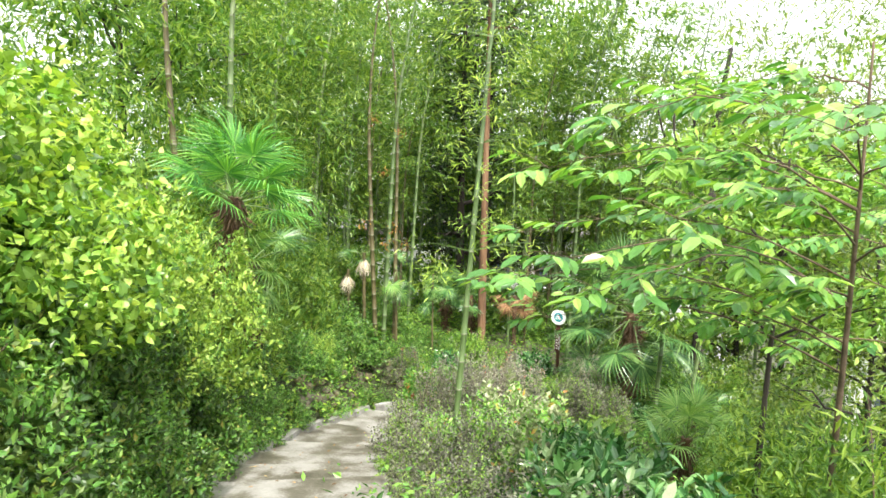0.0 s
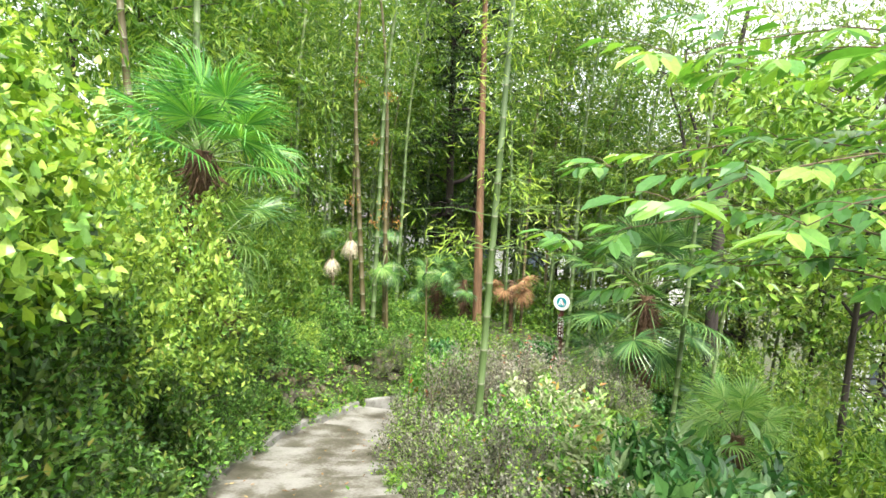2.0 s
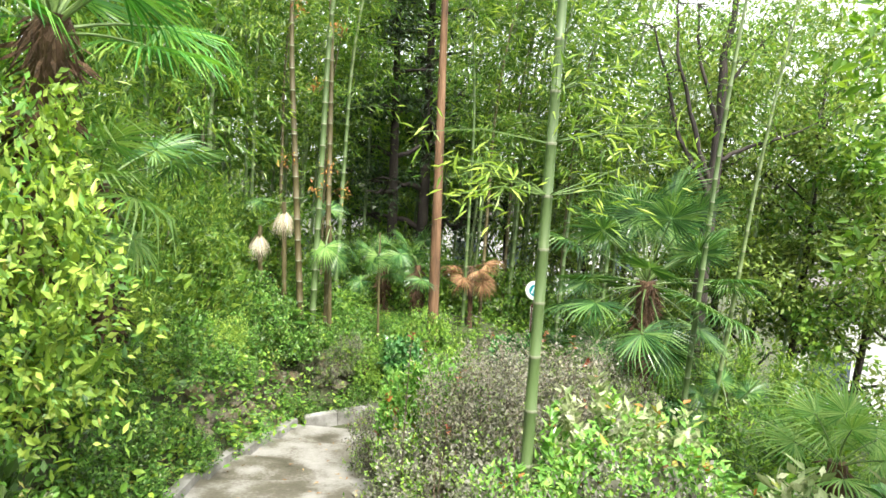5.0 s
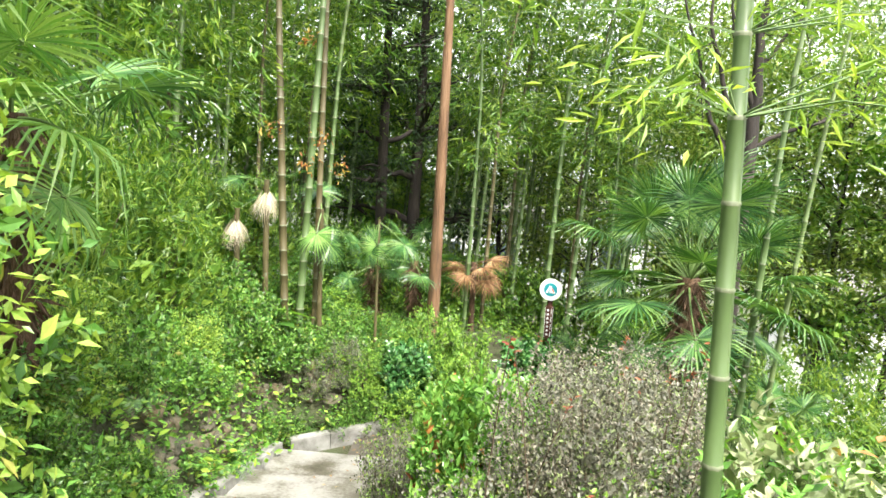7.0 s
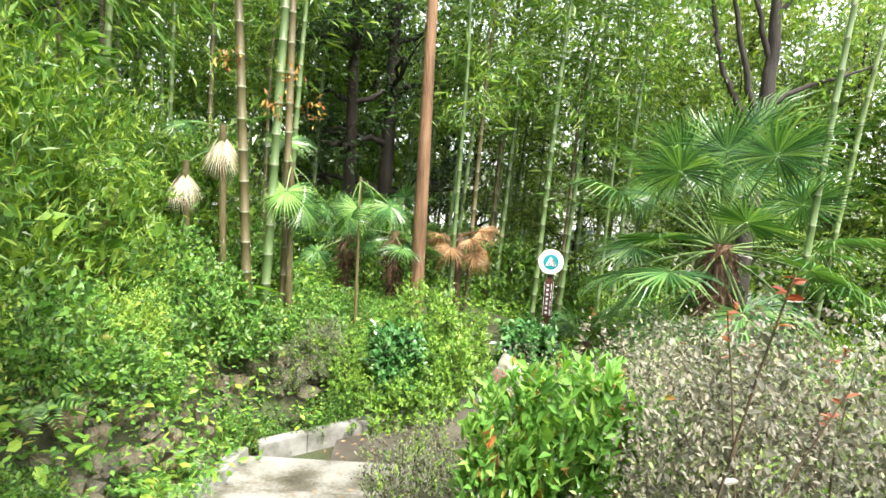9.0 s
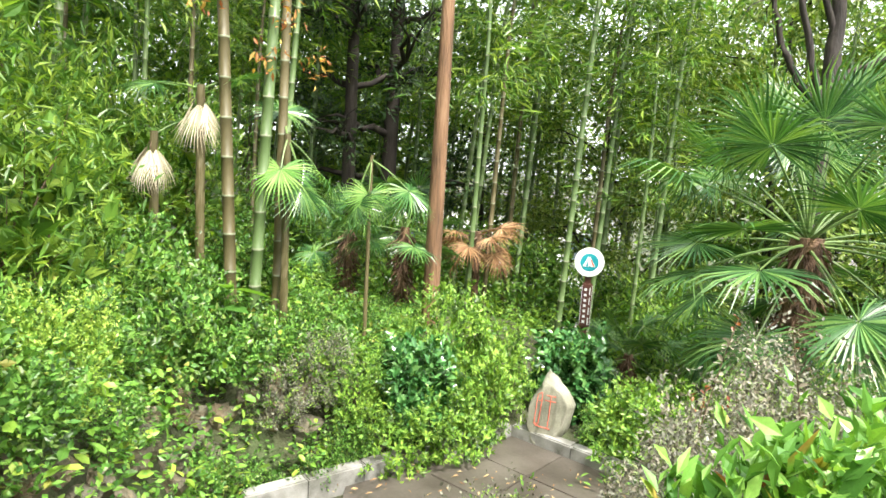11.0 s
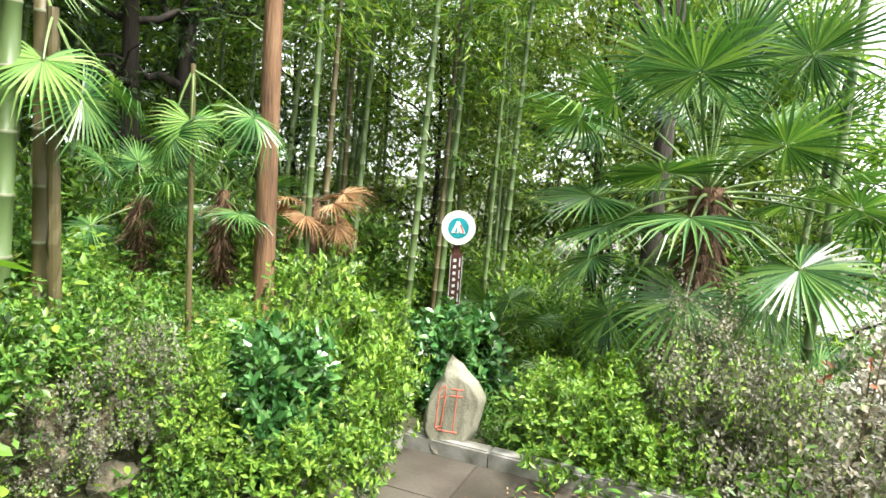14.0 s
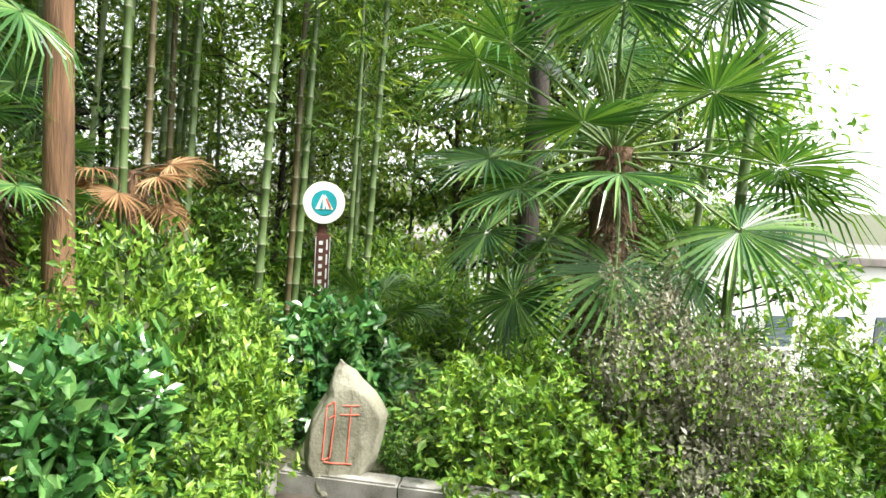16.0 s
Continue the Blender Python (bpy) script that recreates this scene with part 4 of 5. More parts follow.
def forked_tree(x, y, fork_z, label):
    """A dark trunk that divides into several steep crooked limbs under a thin crown."""
    z = gz(x, y) - 0.1
    h = fork_z - z
    f = np.array([0, 0, h])
    paths = [([(0, 0, 0), (-0.06, 0, h * 0.5), f], 0.17, 0.14), ([f, f + (0.08, 0.1, 1.2), f + (0.05, 0.2, 2.6), f + (0.3, 0.2, 4.6)], 0.14, 0.05),
             ([f - (0, 0, 0.25), f + (-0.42, 0, 0.35), f + (-0.75, 0.1, 0.95), f + (-1.0, 0.1, 1.9), f + (-1.35, 0.3, 3.2)], 0.075, 0.02),
             ([f - (0, 0, 0.05), f + (-0.35, -0.1, 0.6), f + (-0.6, -0.1, 1.5), f + (-0.95, -0.1, 2.6), f + (-1.0, 0, 3.6)], 0.07, 0.02),
             ([f + (0.07, 0.1, 0.9), f + (-0.15, 0.1, 1.7), f + (-0.45, 0.2, 2.6), f + (-0.5, 0.3, 3.6)], 0.06, 0.02),
             ([f + (0, 0, 0.4), f + (0.55, 0, 0.75), f + (1.2, -0.1, 0.95), f + (1.9, -0.1, 1.3)], 0.055, 0.015),
             ([f + (0.05, 0.2, 1.8), f + (0.5, 0.2, 2.5), f + (1.1, 0.1, 3.3)], 0.05, 0.015)]
    lines = []
    for pts, a, b in paths:
        pts = np.array(pts, float)
        t = np.linspace(0, len(pts) - 1, 4 * len(pts))
        lines.append(np.stack([np.interp(t, np.arange(len(pts)), pts[:, k]) for k in range(3)], -1) + 0.012 * R.normal(size=(len(t), 3)))
    ends = [ln[-1] for ln in lines[1:]] + [ln[len(ln) * 2 // 3] for ln in lines[1:]]
    rad = [(a, b) for _, a, b in paths]
    P, D = [], []
    for e in ends:
        for k in range(5):
            q = e + R.normal(size=3) * [0.5, 0.5, 0.35]
            lines.append(bend_line(e, q, 4, 0.05, 0.03))
            rad.append((0.012, 0.004))
            for w in range(3):
                c = q + R.normal(size=3) * 0.22
                P.append(c + R.normal(size=(20, 3)) * [0.2, 0.2, 0.1])
                D.append(R.normal(size=(20, 3)) + [0, 0, -0.4])
    V, F = tubes(lines, rad, 7)
    LV, LF = leaf_arrays(np.concatenate(P), np.concatenate(D), 0.10 * R.uniform(0.6, 1.3, sum(len(p) for p in P)), 0.42, "diamond", 0.6)
    top = tagged(new("tree"), label, "tree")
    top.matrix_basis = Matrix.Translation((x, y, z))
    part_of("trunk", mesh_from("trunk", V, F, [DARKBARK], smooth=True), top)
    part_of("crown", mesh_from("crown", LV, LF, [FARLEAF]), top)


forked_tree(5.75, 17.3, 3.85, "dark-barked broadleaf tree forking into steep crooked limbs")
TR = [tree_meshes(9, 0.11, DARKBARK, FARLEAF, 0.14, 2.9, 170, 52, 0.22, 14) for _ in range(2)]
TRY = tree_meshes(9, 0.11, DARKBARK, OLIVE, 0.18, 2.8, 190, 55, 0.15, 14)
for k, (x, y, s) in enumerate(((8.8, 23, 1.0), (-4.5, 27, 1.2), (-9, 24, 1.2), (-8, 17, 1.1), (-7, 11, 1.1), (10.5, 18, 0.9), (-2, 28, 1.1))):
    tree(TR[k % 2], x, y, 1.7 * k, "leafy woodland tree behind the bamboo", s, group="woodland trees")
for k, (x, y, s) in enumerate(((3.5, 21.5, 0.75), (5.6, 24.5, 0.95), (1.6, 25.5, 0.95))):
    tree(TRY, x, y, 2.1 * k, "light green woodland tree with sky showing through", s, group="woodland trees")
tree(TRY, 8.6, 19.6, 0.5, "bright yellow-green tree on the falling slope", 0.95)
tree(TRY, 7.4, 21.0, 3.5, "bright yellow-green tree on the falling slope", 1.05)
tree(TRY, 10.6, 20.5, 5.0, "bright yellow-green tree on the falling slope", 0.95)
tree(tree_meshes(5.6, 0.05, DARKBARK, AZALEA, 0.5, 1.9, 150, 55, 0.12, 12), 5.35, 8.1, 1.0, "bright green young tree on the falling slope")
tree(TRY, 7.3, 10.2, 4.0, "bright yellow-green tree on the falling slope", 0.6)
def sprig_tree(x, y, h, tips, label, leaf=0.125):
    """A slender young tree: drooping side branches with twigs that carry leaves in two flat rows."""
    z = gz(x, y) - 0.1
    base = np.array([x, y, z])
    trunk = np.array([[0.05 * math.sin(2.2 * t), 0.04 * math.sin(3 * t), h * t] for t in np.linspace(0, 1, 14)])
    lines, rad, P, D = [trunk], [(0.034, 0.008)], [], []
    for tip in tips:
        e = np.array(tip) - base
        ln = math.hypot(e[0], e[1])
        root = np.clip(e[2] - 0.12 * ln, 0.8, h * 0.98)
        i = root / h * 13
        s0 = np.array([np.interp(i, np.arange(14), trunk[:, k]) for k in range(3)])
        branch = bend_line(s0, e, 9, 0.13 * ln, 0.012)
        lines.append(branch)
        rad.append((0.009, 0.002))
        way = unit(e - s0)
        side = unit(np.cross(way, [0, 0, 1.0]))
        for k in range(2, 9):
            for sgn in (-1, 1):
                if R.uniform() < 0.25 and k < 8:
                    continue
                q = branch[k]
                tw = 0.34 * R.uniform(0.6, 1.2)
                end = q + tw * unit(way * R.uniform(0.5, 1.1) + sgn * side * R.uniform(0.3, 1.0) + np.array([0, 0, R.uniform(-0.35, 0.25)]))
                twig = bend_line(q, end, 5, 0.03)
                lines.append(twig)
                rad.append((0.0025, 0.001))
                tv = unit(end - q)
                ts = unit(np.cross(tv, [0, 0, 1.0]))
                for j, f in enumerate(np.linspace(0.15, 1.0, 8)):
                    P.append(q * (1 - f) + end * f)
                    D.append(tv * 0.75 + ts * (1 if j % 2 else -1) * 0.75 + np.array([0, 0, -0.35]) + 0.15 * R.normal(size=3))
    V, F = tubes(lines, rad, 6)
    LV, LF = leaf_arrays(np.array(P), np.array(D), leaf * R.uniform(0.7, 1.2, len(P)), 0.46, "oval", 0.22)
    top = tagged(new("young_tree"), label, "tree")
    top.matrix_basis = Matrix.Translation(base)
    part_of("trunk", mesh_from("trunk", V, F, [TWIG], smooth=True), top, "slender brown trunk and branches")
    part_of("crown", mesh_from("crown", LV, LF, [SPRIG]), top)


sprig_tree(5.2, 5.0, 4.6, [(2.73, 4.87, 4.32), (2.9, 4.9, 4.75), (3.1, 3.5, 4.62), (3.15, 4.3, 5.25), (3.5, 4.4, 5.2), (3.1, 5.05, 4.05), (3.45, 5.1, 4.15), (3.55, 3.6, 4.55), (4.15, 5.0, 5.25), (4.35, 5.6, 4.95), (3.6, 3.4, 5.5), (4.5, 2.9, 5.4), (5.6, 4.6, 5.3), (5.9, 3.6, 4.8), (4.0, 4.6, 5.7), (4.9, 4.9, 4.4), (3.9, 3.3, 5.0), (4.6, 5.2, 5.9)], "slender young tree with large fresh green leaves", 0.145)
sprig_tree(6.3, 6.6, 4.2, [(5.0, 6.6, 4.6), (5.3, 7.4, 4.2), (5.6, 5.7, 4.9), (6.8, 7.6, 4.6), (7.3, 6.2, 4.3), (5.6, 7.0, 5.3), (6.9, 5.6, 5.2), (6.3, 7.7, 5.4), (5.2, 6.1, 3.7)], "slender young tree with large fresh green leaves on the slope")

# ---- shrubs along the path ----
GREY = "grey-purple fringe flower shrub with small leaves"
for k, (x, y, s, t) in enumerate(((2.15, 5.6, 0.7, 0.8), (1.7, 6.35, 0.62, 0.95), (2.3, 6.45, 0.75, 1.1), (1.15, 7.2, 0.8, 0.85), (1.05, 8.0, 0.85, 0.95), (1.75, 7.9, 0.9, 1.05), (0.75, 9.0, 0.7, 0.9), (1.45, 9.0, 0.95, 1.15), (2.75, 5.1, 0.85, 0.75), (3.4, 4.2, 0.9, 0.7), (2.45, 4.75, 0.6, 0.6),
                                 (0.14, 10.25, 0.55, 0.9), (2.2, 9.0, 1.0, 1.0), (2.78, 12.98, 0.85, 1.2), (3.15, 12.85, 0.8, 1.15), (2.98, 13.25, 0.9, 1.15), (3.4, 13.15, 0.85, 1.1), (3.65, 12.9, 0.8, 1.0), (-1.0, 13.45, 0.5, 0.6), (-1.35, 13.15, 0.45, 0.55), (3.1, 7.6, 1.0, 0.9), (3.9, 6.2, 1.0, 0.8), (0.3, 10.85, 0.5, 0.8))):
    plant("shrub", LO[k % 3], x, y, 1.3 * k, s, GREY, group="hedge of fringe flower", tall=t)
for k, (x, y, s, t) in enumerate(((1.25, 10.7, 0.75, 1.05), (1.0, 10.8, 0.6, 0.85), (1.12, 8.4, 0.6, 1.2), (1.5, 8.45, 0.8, 1.35), (3.1, 13.5, 0.9, 1.25), (1.9, 9.9, 0.9, 1.35), (1.75, 10.9, 0.8, 1.25), (2.3, 9.5, 0.9, 1.45), (1.5, 9.4, 0.8, 1.3), (0.78, 9.9, 0.6, 1.0), (1.0, 10.25, 0.65, 1.15))):
    plant("shrub", WI[k % 2], x, y, 2.1 * k, s, "wispy grey shrub with upright stems and pale leaf tips", group="wispy shrubs", tall=t * 0.71)
for k, (x, y, s, t) in enumerate(((1.3, 9.7, 0.8, 1.15), (1.65, 6.95, 0.65, 1.3), (2.1, 7.35, 0.8, 1.45), (2.65, 7.1, 0.9, 1.45), (3.0, 8.3, 1.1, 1.1), (4.2, 5.4, 1.0, 0.9), (4.1, 7.4, 1.0, 1.0), (3.6, 9.3, 1.1, 1.0), (1.65, 11.2, 0.75, 0.9), (0.62, 9.25, 0.65, 2.05), (0.92, 9.3, 0.75, 2.05), (1.2, 9.4, 0.8, 1.95))):
    slim = t > 1.5 * s
    plant("shrub", (PT if slim else PH)[k % 2], x, y, 1.9 * k, s, "light green glossy shrub with a few red shoots", group="photinia shrubs", tall=t * 0.55 if slim else t)
for k, (x, y, s, t) in enumerate(((2.25, 7.95, 0.85, 1.7), (2.75, 8.1, 1.0, 1.6), (3.35, 5.2, 0.8, 0.9), (2.9, 5.95, 0.75, 1.4), (1.4, 10.95, 0.6, 0.7))):
    plant("shrub", PP[0], x, y, 1.7 * k, s, "pale variegated green shrub in the hedge", group="pale shrubs", tall=t * 0.6)
for k, (x, y, s, t) in enumerate(((-0.28, 13.52, 0.85, 0.85), (0.1, 13.75, 0.9, 1.0), (0.42, 14.05, 0.85, 1.25), (0.2, 14.45, 0.9, 1.4), (-0.75, 13.55, 0.6, 0.7), (2.1, 13.45, 1.0, 1.1), (2.45, 13.1, 0.75, 0.9), (0.75, 14.75, 0.8, 1.1), (3.35, 12.5, 0.8, 0.9), (2.2, 5.5, 0.45, 0.5), (1.2, 6.55, 0.4, 0.5), (3.2, 3.5, 0.6, 0.5), (3.75, 3.2, 0.7, 0.6), (0.25, 11.0, 0.28, 0.4), (3.5, 12.65, 0.85, 0.95), (3.05, 12.4, 0.6, 0.7), (2.2, 13.8, 0.8, 0.9))):
    plant("shrub", AZ[k % 2], x, y, 1.1 * k, s, "yellow-green azalea shrub with small whorled leaves", group="azalea shrubs", tall=t)
plant("shrub", GL[0], -0.12, 13.82, 0.3, 0.82, "rounded dark green shrub with glossy leaves", tall=1.05)
plant("shrub", GL[1], 1.72, 15.1, 1.3, 0.95, "rounded dark green shrub with glossy leaves behind the stone", tall=1.05)
# Two in three use the shrub with shade painted into its leaves.
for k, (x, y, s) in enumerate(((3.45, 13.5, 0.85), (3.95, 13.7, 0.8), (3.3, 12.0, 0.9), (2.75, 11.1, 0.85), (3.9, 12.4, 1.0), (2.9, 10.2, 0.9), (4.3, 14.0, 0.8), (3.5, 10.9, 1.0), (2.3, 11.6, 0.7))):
    plant("shrub", (GL if k % 3 == 0 else SHADETINTED)[k % 2], x, y, 0.9 * k, s, "leafy dark green shrub at the foot of the palm", group="shade shrubs", tall=s * 0.95)
for k, y in enumerate(np.arange(2.0, 10.8, 0.62)):
    i = int(np.argmin(np.abs(CL[:, 1] - y)))
    p = along(arc[i], 1.14)
    plant("shrub", LS[0], p[0], p[1], 1.7 * k, 0.5, "low grey-green clipped shrub spilling over the path edge", group="path edging shrubs", tall=0.62)
# Shade at the foot of the bank, painted as dark-leaved shrubs.
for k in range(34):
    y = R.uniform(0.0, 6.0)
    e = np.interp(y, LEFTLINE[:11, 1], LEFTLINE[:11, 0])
    plant("shrub", SHADETINTED[k % 2], e - R.uniform(0.12, 0.75), y, R.uniform(0, 6), 0.8, "shrub low on the bank with shade painted in as dark leaves", group="shaded bank shrubs", tall=R.uniform(0.7, 1.1))
for k, (x, y, s, t) in enumerate(((3.95, 2.55, 0.75, 0.95), (4.45, 2.9, 0.9, 1.05), (4.2, 3.5, 0.9, 1.0), (3.45, 4.6, 0.8, 0.95), (3.9, 4.4, 0.9, 0.9), (3.35, 5.9, 0.85, 1.2), (3.75, 5.5, 0.9, 1.1), (3.2, 5.25, 0.65, 0.9))):
    plant("shrub", BG[k % 2], x, y, 1.3 * k, s, "dark green shrub with large pale-shining leaves", group="large-leaved shrubs", tall=t)
for k, (x, y, s, t) in enumerate(((3.35, 3.05, 0.5, 0.75), (3.1, 3.55, 0.55, 0.8), (3.6, 3.5, 0.6, 0.8))):
    plant("shrub", AZ[k % 2], x, y, 1.7 * k, s, "bright yellow-green shrub with whorled shoots", group="azalea shrubs", tall=t)
plant("shrub", GL[0], 2.5, 6.0, 2.2, 0.55, "dark green shrub with glossy leaves in the hedge", tall=0.6)
plant("shrub", GL[1], 3.2, 5.6, 2.9, 0.7, "dark green shrub with glossy leaves in the hedge", tall=0.7)
for k, (x, y, s, t) in enumerate(((1.75, 13.95, 0.5, 0.55), (1.6, 13.75, 0.35, 0.3), (2.0, 14.3, 0.7, 0.7), (-1.2, 12.92, 0.42, 0.4), (-1.55, 12.75, 0.5, 0.5), (-0.95, 13.1, 0.5, 0.6), (-0.75, 13.3, 0.5, 0.7), (-1.35, 13.5, 0.7, 0.8), (-1.75, 12.4, 0.6, 0.7), (-1.15, 13.9, 0.7, 0.7), (-0.7, 14.0, 0.7, 0.7))):
    plant("weed_clump", WE[k % 3], x, y, 1.4 * k, s, "fresh green leafy weeds beside the kerb", "weeds", "weeds", tall=t)

# ---- bank shrubs ----
for k, (x, y, s, t) in enumerate(((0.25, 2.9, 0.8, 0.95), (-0.15, 3.6, 0.85, 1.05), (-0.5, 2.6, 1.1, 1.2), (0.0, 1.6, 0.9, 1.15), (-1.5, 4.0, 1.2, 1.4))):
    plant("climbing_shrub", VI[k % 2], x, y, 1.7 * k, s, "bright climbing shrub with broad heart-shaped leaves", "shrub", "climbers on the bank", tall=t)
for k, (x, y, s, t) in enumerate(((-1.35, 6.6, 0.95, 1.25), (-1.7, 6.1, 1.0, 1.3), (-1.9, 5.0, 1.1, 1.4), (-0.75, 5.0, 0.8, 1.05), (-2.6, 7.2, 1.1, 1.2), (-2.2, 11.4, 0.4, 0.45), (-2.1, 9.1, 0.5, 0.55))):
    plant("shrub", YE[k % 2], x, y, 2.3 * k, s, "tall yellow-green shrub with pointed leaves on the bank", group="bank shrubs", tall=t)
for k in range(88):
    y = R.uniform(1.5, 14.8)
    d = R.uniform(0.22, 2.7)
    e = np.interp(y, LEFTLINE[:11, 1], LEFTLINE[:11, 0])
    x = e - d * 1.1 + (0.6 if y > 13.2 else 0)
    s = R.uniform(0.55, 1.0) * (0.7 if d < 0.5 else 1)
    plant("weed_clump", WE[k % 4], x, y, R.uniform(0, 6), s, "lush green weeds growing on the bank", "weeds", "bank weeds", tall=s * R.uniform(0.8, 1.3))

for k in range(24):
    y = R.uniform(2.5, 9.5)
    e = np.interp(y, LEFTLINE[:11, 1], LEFTLINE[:11, 0])
    s = R.uniform(0.45, 0.8)
    plant("weed_clump", WE[k % 4], e - R.uniform(0.15, 0.7), y, R.uniform(0, 6), s, "lush green weeds growing beside the path", "weeds", "bank weeds", tall=s * R.uniform(0.9, 1.4))
for k in range(20):
    y = R.uniform(1.0, 18.0)
    d = R.uniform(2.3, 7.0)
    e = np.interp(y, LEFTLINE[:11, 1], LEFTLINE[:11, 0]) if y < 13 else -1.2
    s = R.uniform(0.7, 1.15)
    plant("thicket_shrub", (TH if k % 3 else BL)[k % 2], e - d, y, R.uniform(0, 6), s, "dense leafy thicket shrub at the top of the bank", "shrub", "thicket", tall=s * R.uniform(0.7, 1.2))
for k, (x, y) in enumerate(((5.2, 12.4), (6.4, 13.2), (5.0, 11.2), (7.2, 11.8), (6.0, 8.6), (5.3, 7.4), (6.4, 6.6), (5.6, 4.8), (4.6, 16.6), (6.2, 16.8), (4.0, 17.6), (7.8, 16.9))):
    plant("thicket_shrub", (BL if k % 2 else TH)[k % 2], x, y, 1.3 * k, 0.85, "leafy green shrub on the falling slope", "shrub", "slope shrubs", tall=R.uniform(0.7, 1.0))

# Added to darken the stem zone; part of the shade is leaf colour.
for k, (x, y) in enumerate(((-0.6, 19.6), (0.6, 20.4), (1.8, 19.9), (3.0, 20.2), (4.2, 19.2), (5.4, 20.6), (7.0, 21.4), (-1.8, 20.3), (2.4, 22.5), (4.6, 22.6), (-3.2, 20.8), (0.2, 22.8))):
    plant("thicket_shrub", TH[k % 2], x, y, 1.9 * k, 1.0, "leafy shrub between the bamboo stems with shade painted into some leaves", "shrub", "shade thicket", tall=R.uniform(0.9, 1.25))

for k, (x, y, s, t) in enumerate(((-2.1, 12.6, 1.0, 1.3), (-1.75, 13.1, 0.9, 1.0), (-2.5, 13.0, 1.1, 1.4), (-1.5, 13.5, 0.8, 0.8), (-2.2, 13.35, 0.9, 1.1), (-2.0, 14.3, 1.0, 1.1), (-1.2, 14.4, 0.9, 0.9), (-2.8, 13.5, 1.1, 1.3), (-2.4, 11.8, 1.0, 1.2), (-2.3, 10.2, 1.1, 1.2), (-0.9, 14.9, 0.8, 0.8), (-2.5, 8.9, 1.0, 1.2))):
    plant("weed_clump", WE[k % 4], x, y, 1.3 * k, s, "tall lush weeds crowding the top of the bank", "weeds", "bank weeds", tall=t)
for k, (x, y, t) in enumerate(((-3.1, 10.6, 1.0), (-3.4, 11.6, 1.1), (-3.0, 12.3, 0.85), (-3.7, 12.8, 1.1), (-3.0, 9.5, 1.0), (-3.6, 13.8, 1.0), (-2.9, 14.8, 0.8))):
    plant("thicket_shrub", BL[k % 2], x, y, 1.1 * k, 0.85, "fine-leaved bamboo shrub at the top of the bank", "shrub", "thicket", tall=t)

# ---- ground cover ----
def cover(name, n, where, leaf, width, shape, mat, rise, label, per=6):
    """Leafy sprigs rooted on the ground."""
    P = where(n)
    x, y = P[:, 0], P[:, 1]
    z = ground_z(x, y)
    H = R.uniform(0.2, 1.0, n) * rise
    tip = np.stack([x + R.normal(size=n) * 0.3 * rise, y + R.normal(size=n) * 0.3 * rise, z + H], -1)
    Q = np.repeat(tip, per, 0) + R.normal(size=(n * per, 3)) * leaf * np.array([0.8, 0.8, 0.7])
    D = R.normal(size=(n * per, 3)) * np.array([1, 1, 0.45]) + [0, 0, 0.15]
    V, F = leaf_arrays(Q, D, leaf * R.uniform(0.6, 1.3, n * per), width, shape, 0.45)
    return tagged(new(name, mesh_from(name, V, F, [mat])), label, "undergrowth", kind="stuff")


def on_bank(lo, hi, y0, y1):
    def pick(n):
        y = R.uniform(y0, y1, n)
        d = lo + (hi - lo) * R.uniform(0, 1, n) ** 1.4
        e = np.interp(y, LEFTLINE[:11, 1], LEFTLINE[:11, 0])
        e = np.where(y > 12.6, -1.55 + (y - 12.6) * 1.45, e)
        e = np.where(y > 14.2, 0.8, e)
        return np.stack([e - d * np.where(y < 9, 1.15, 1.0), y], -1)
    return pick


cover("undergrowth", 8500, on_bank(0.12, 2.8, -2.0, 15.5), 0.055, 0.5, "diamond", WEED, 0.34, "dense mixed green weeds covering the bank", 6)
cover("undergrowth", 2600, on_bank(0.12, 2.6, 0.0, 14.5), 0.085, 0.55, "oval", VINE, 0.4, "broad-leaved creepers on the bank", 4)
cover("undergrowth", 3500, on_bank(2.2, 8.0, -2.0, 20.0), 0.10, 0.45, "diamond", FARLEAF, 0.6, "shaded undergrowth on top of the bank", 5)
cover("grass", 3800, on_bank(1.0, 3.2, 12.9, 17.5), 0.06, 0.3, "diamond", WEED, 0.22, "fresh low green cover at the foot of the trees", 7)


def box_pick(x0, x1, y0, y1):
    return lambda n: np.stack([R.uniform(x0, x1, n), R.uniform(y0, y1, n)], -1)


cover("undergrowth", 2600, box_pick(1.6, 8, 3, 14.5), 0.09, 0.45, "diamond", WEED, 0.5, "green undergrowth on the falling slope", 6)
cover("undergrowth", 2600, box_pick(-3, 8, 15.2, 24), 0.09, 0.4, "diamond", FARLEAF, 0.4, "shaded undergrowth between the bamboo", 5)


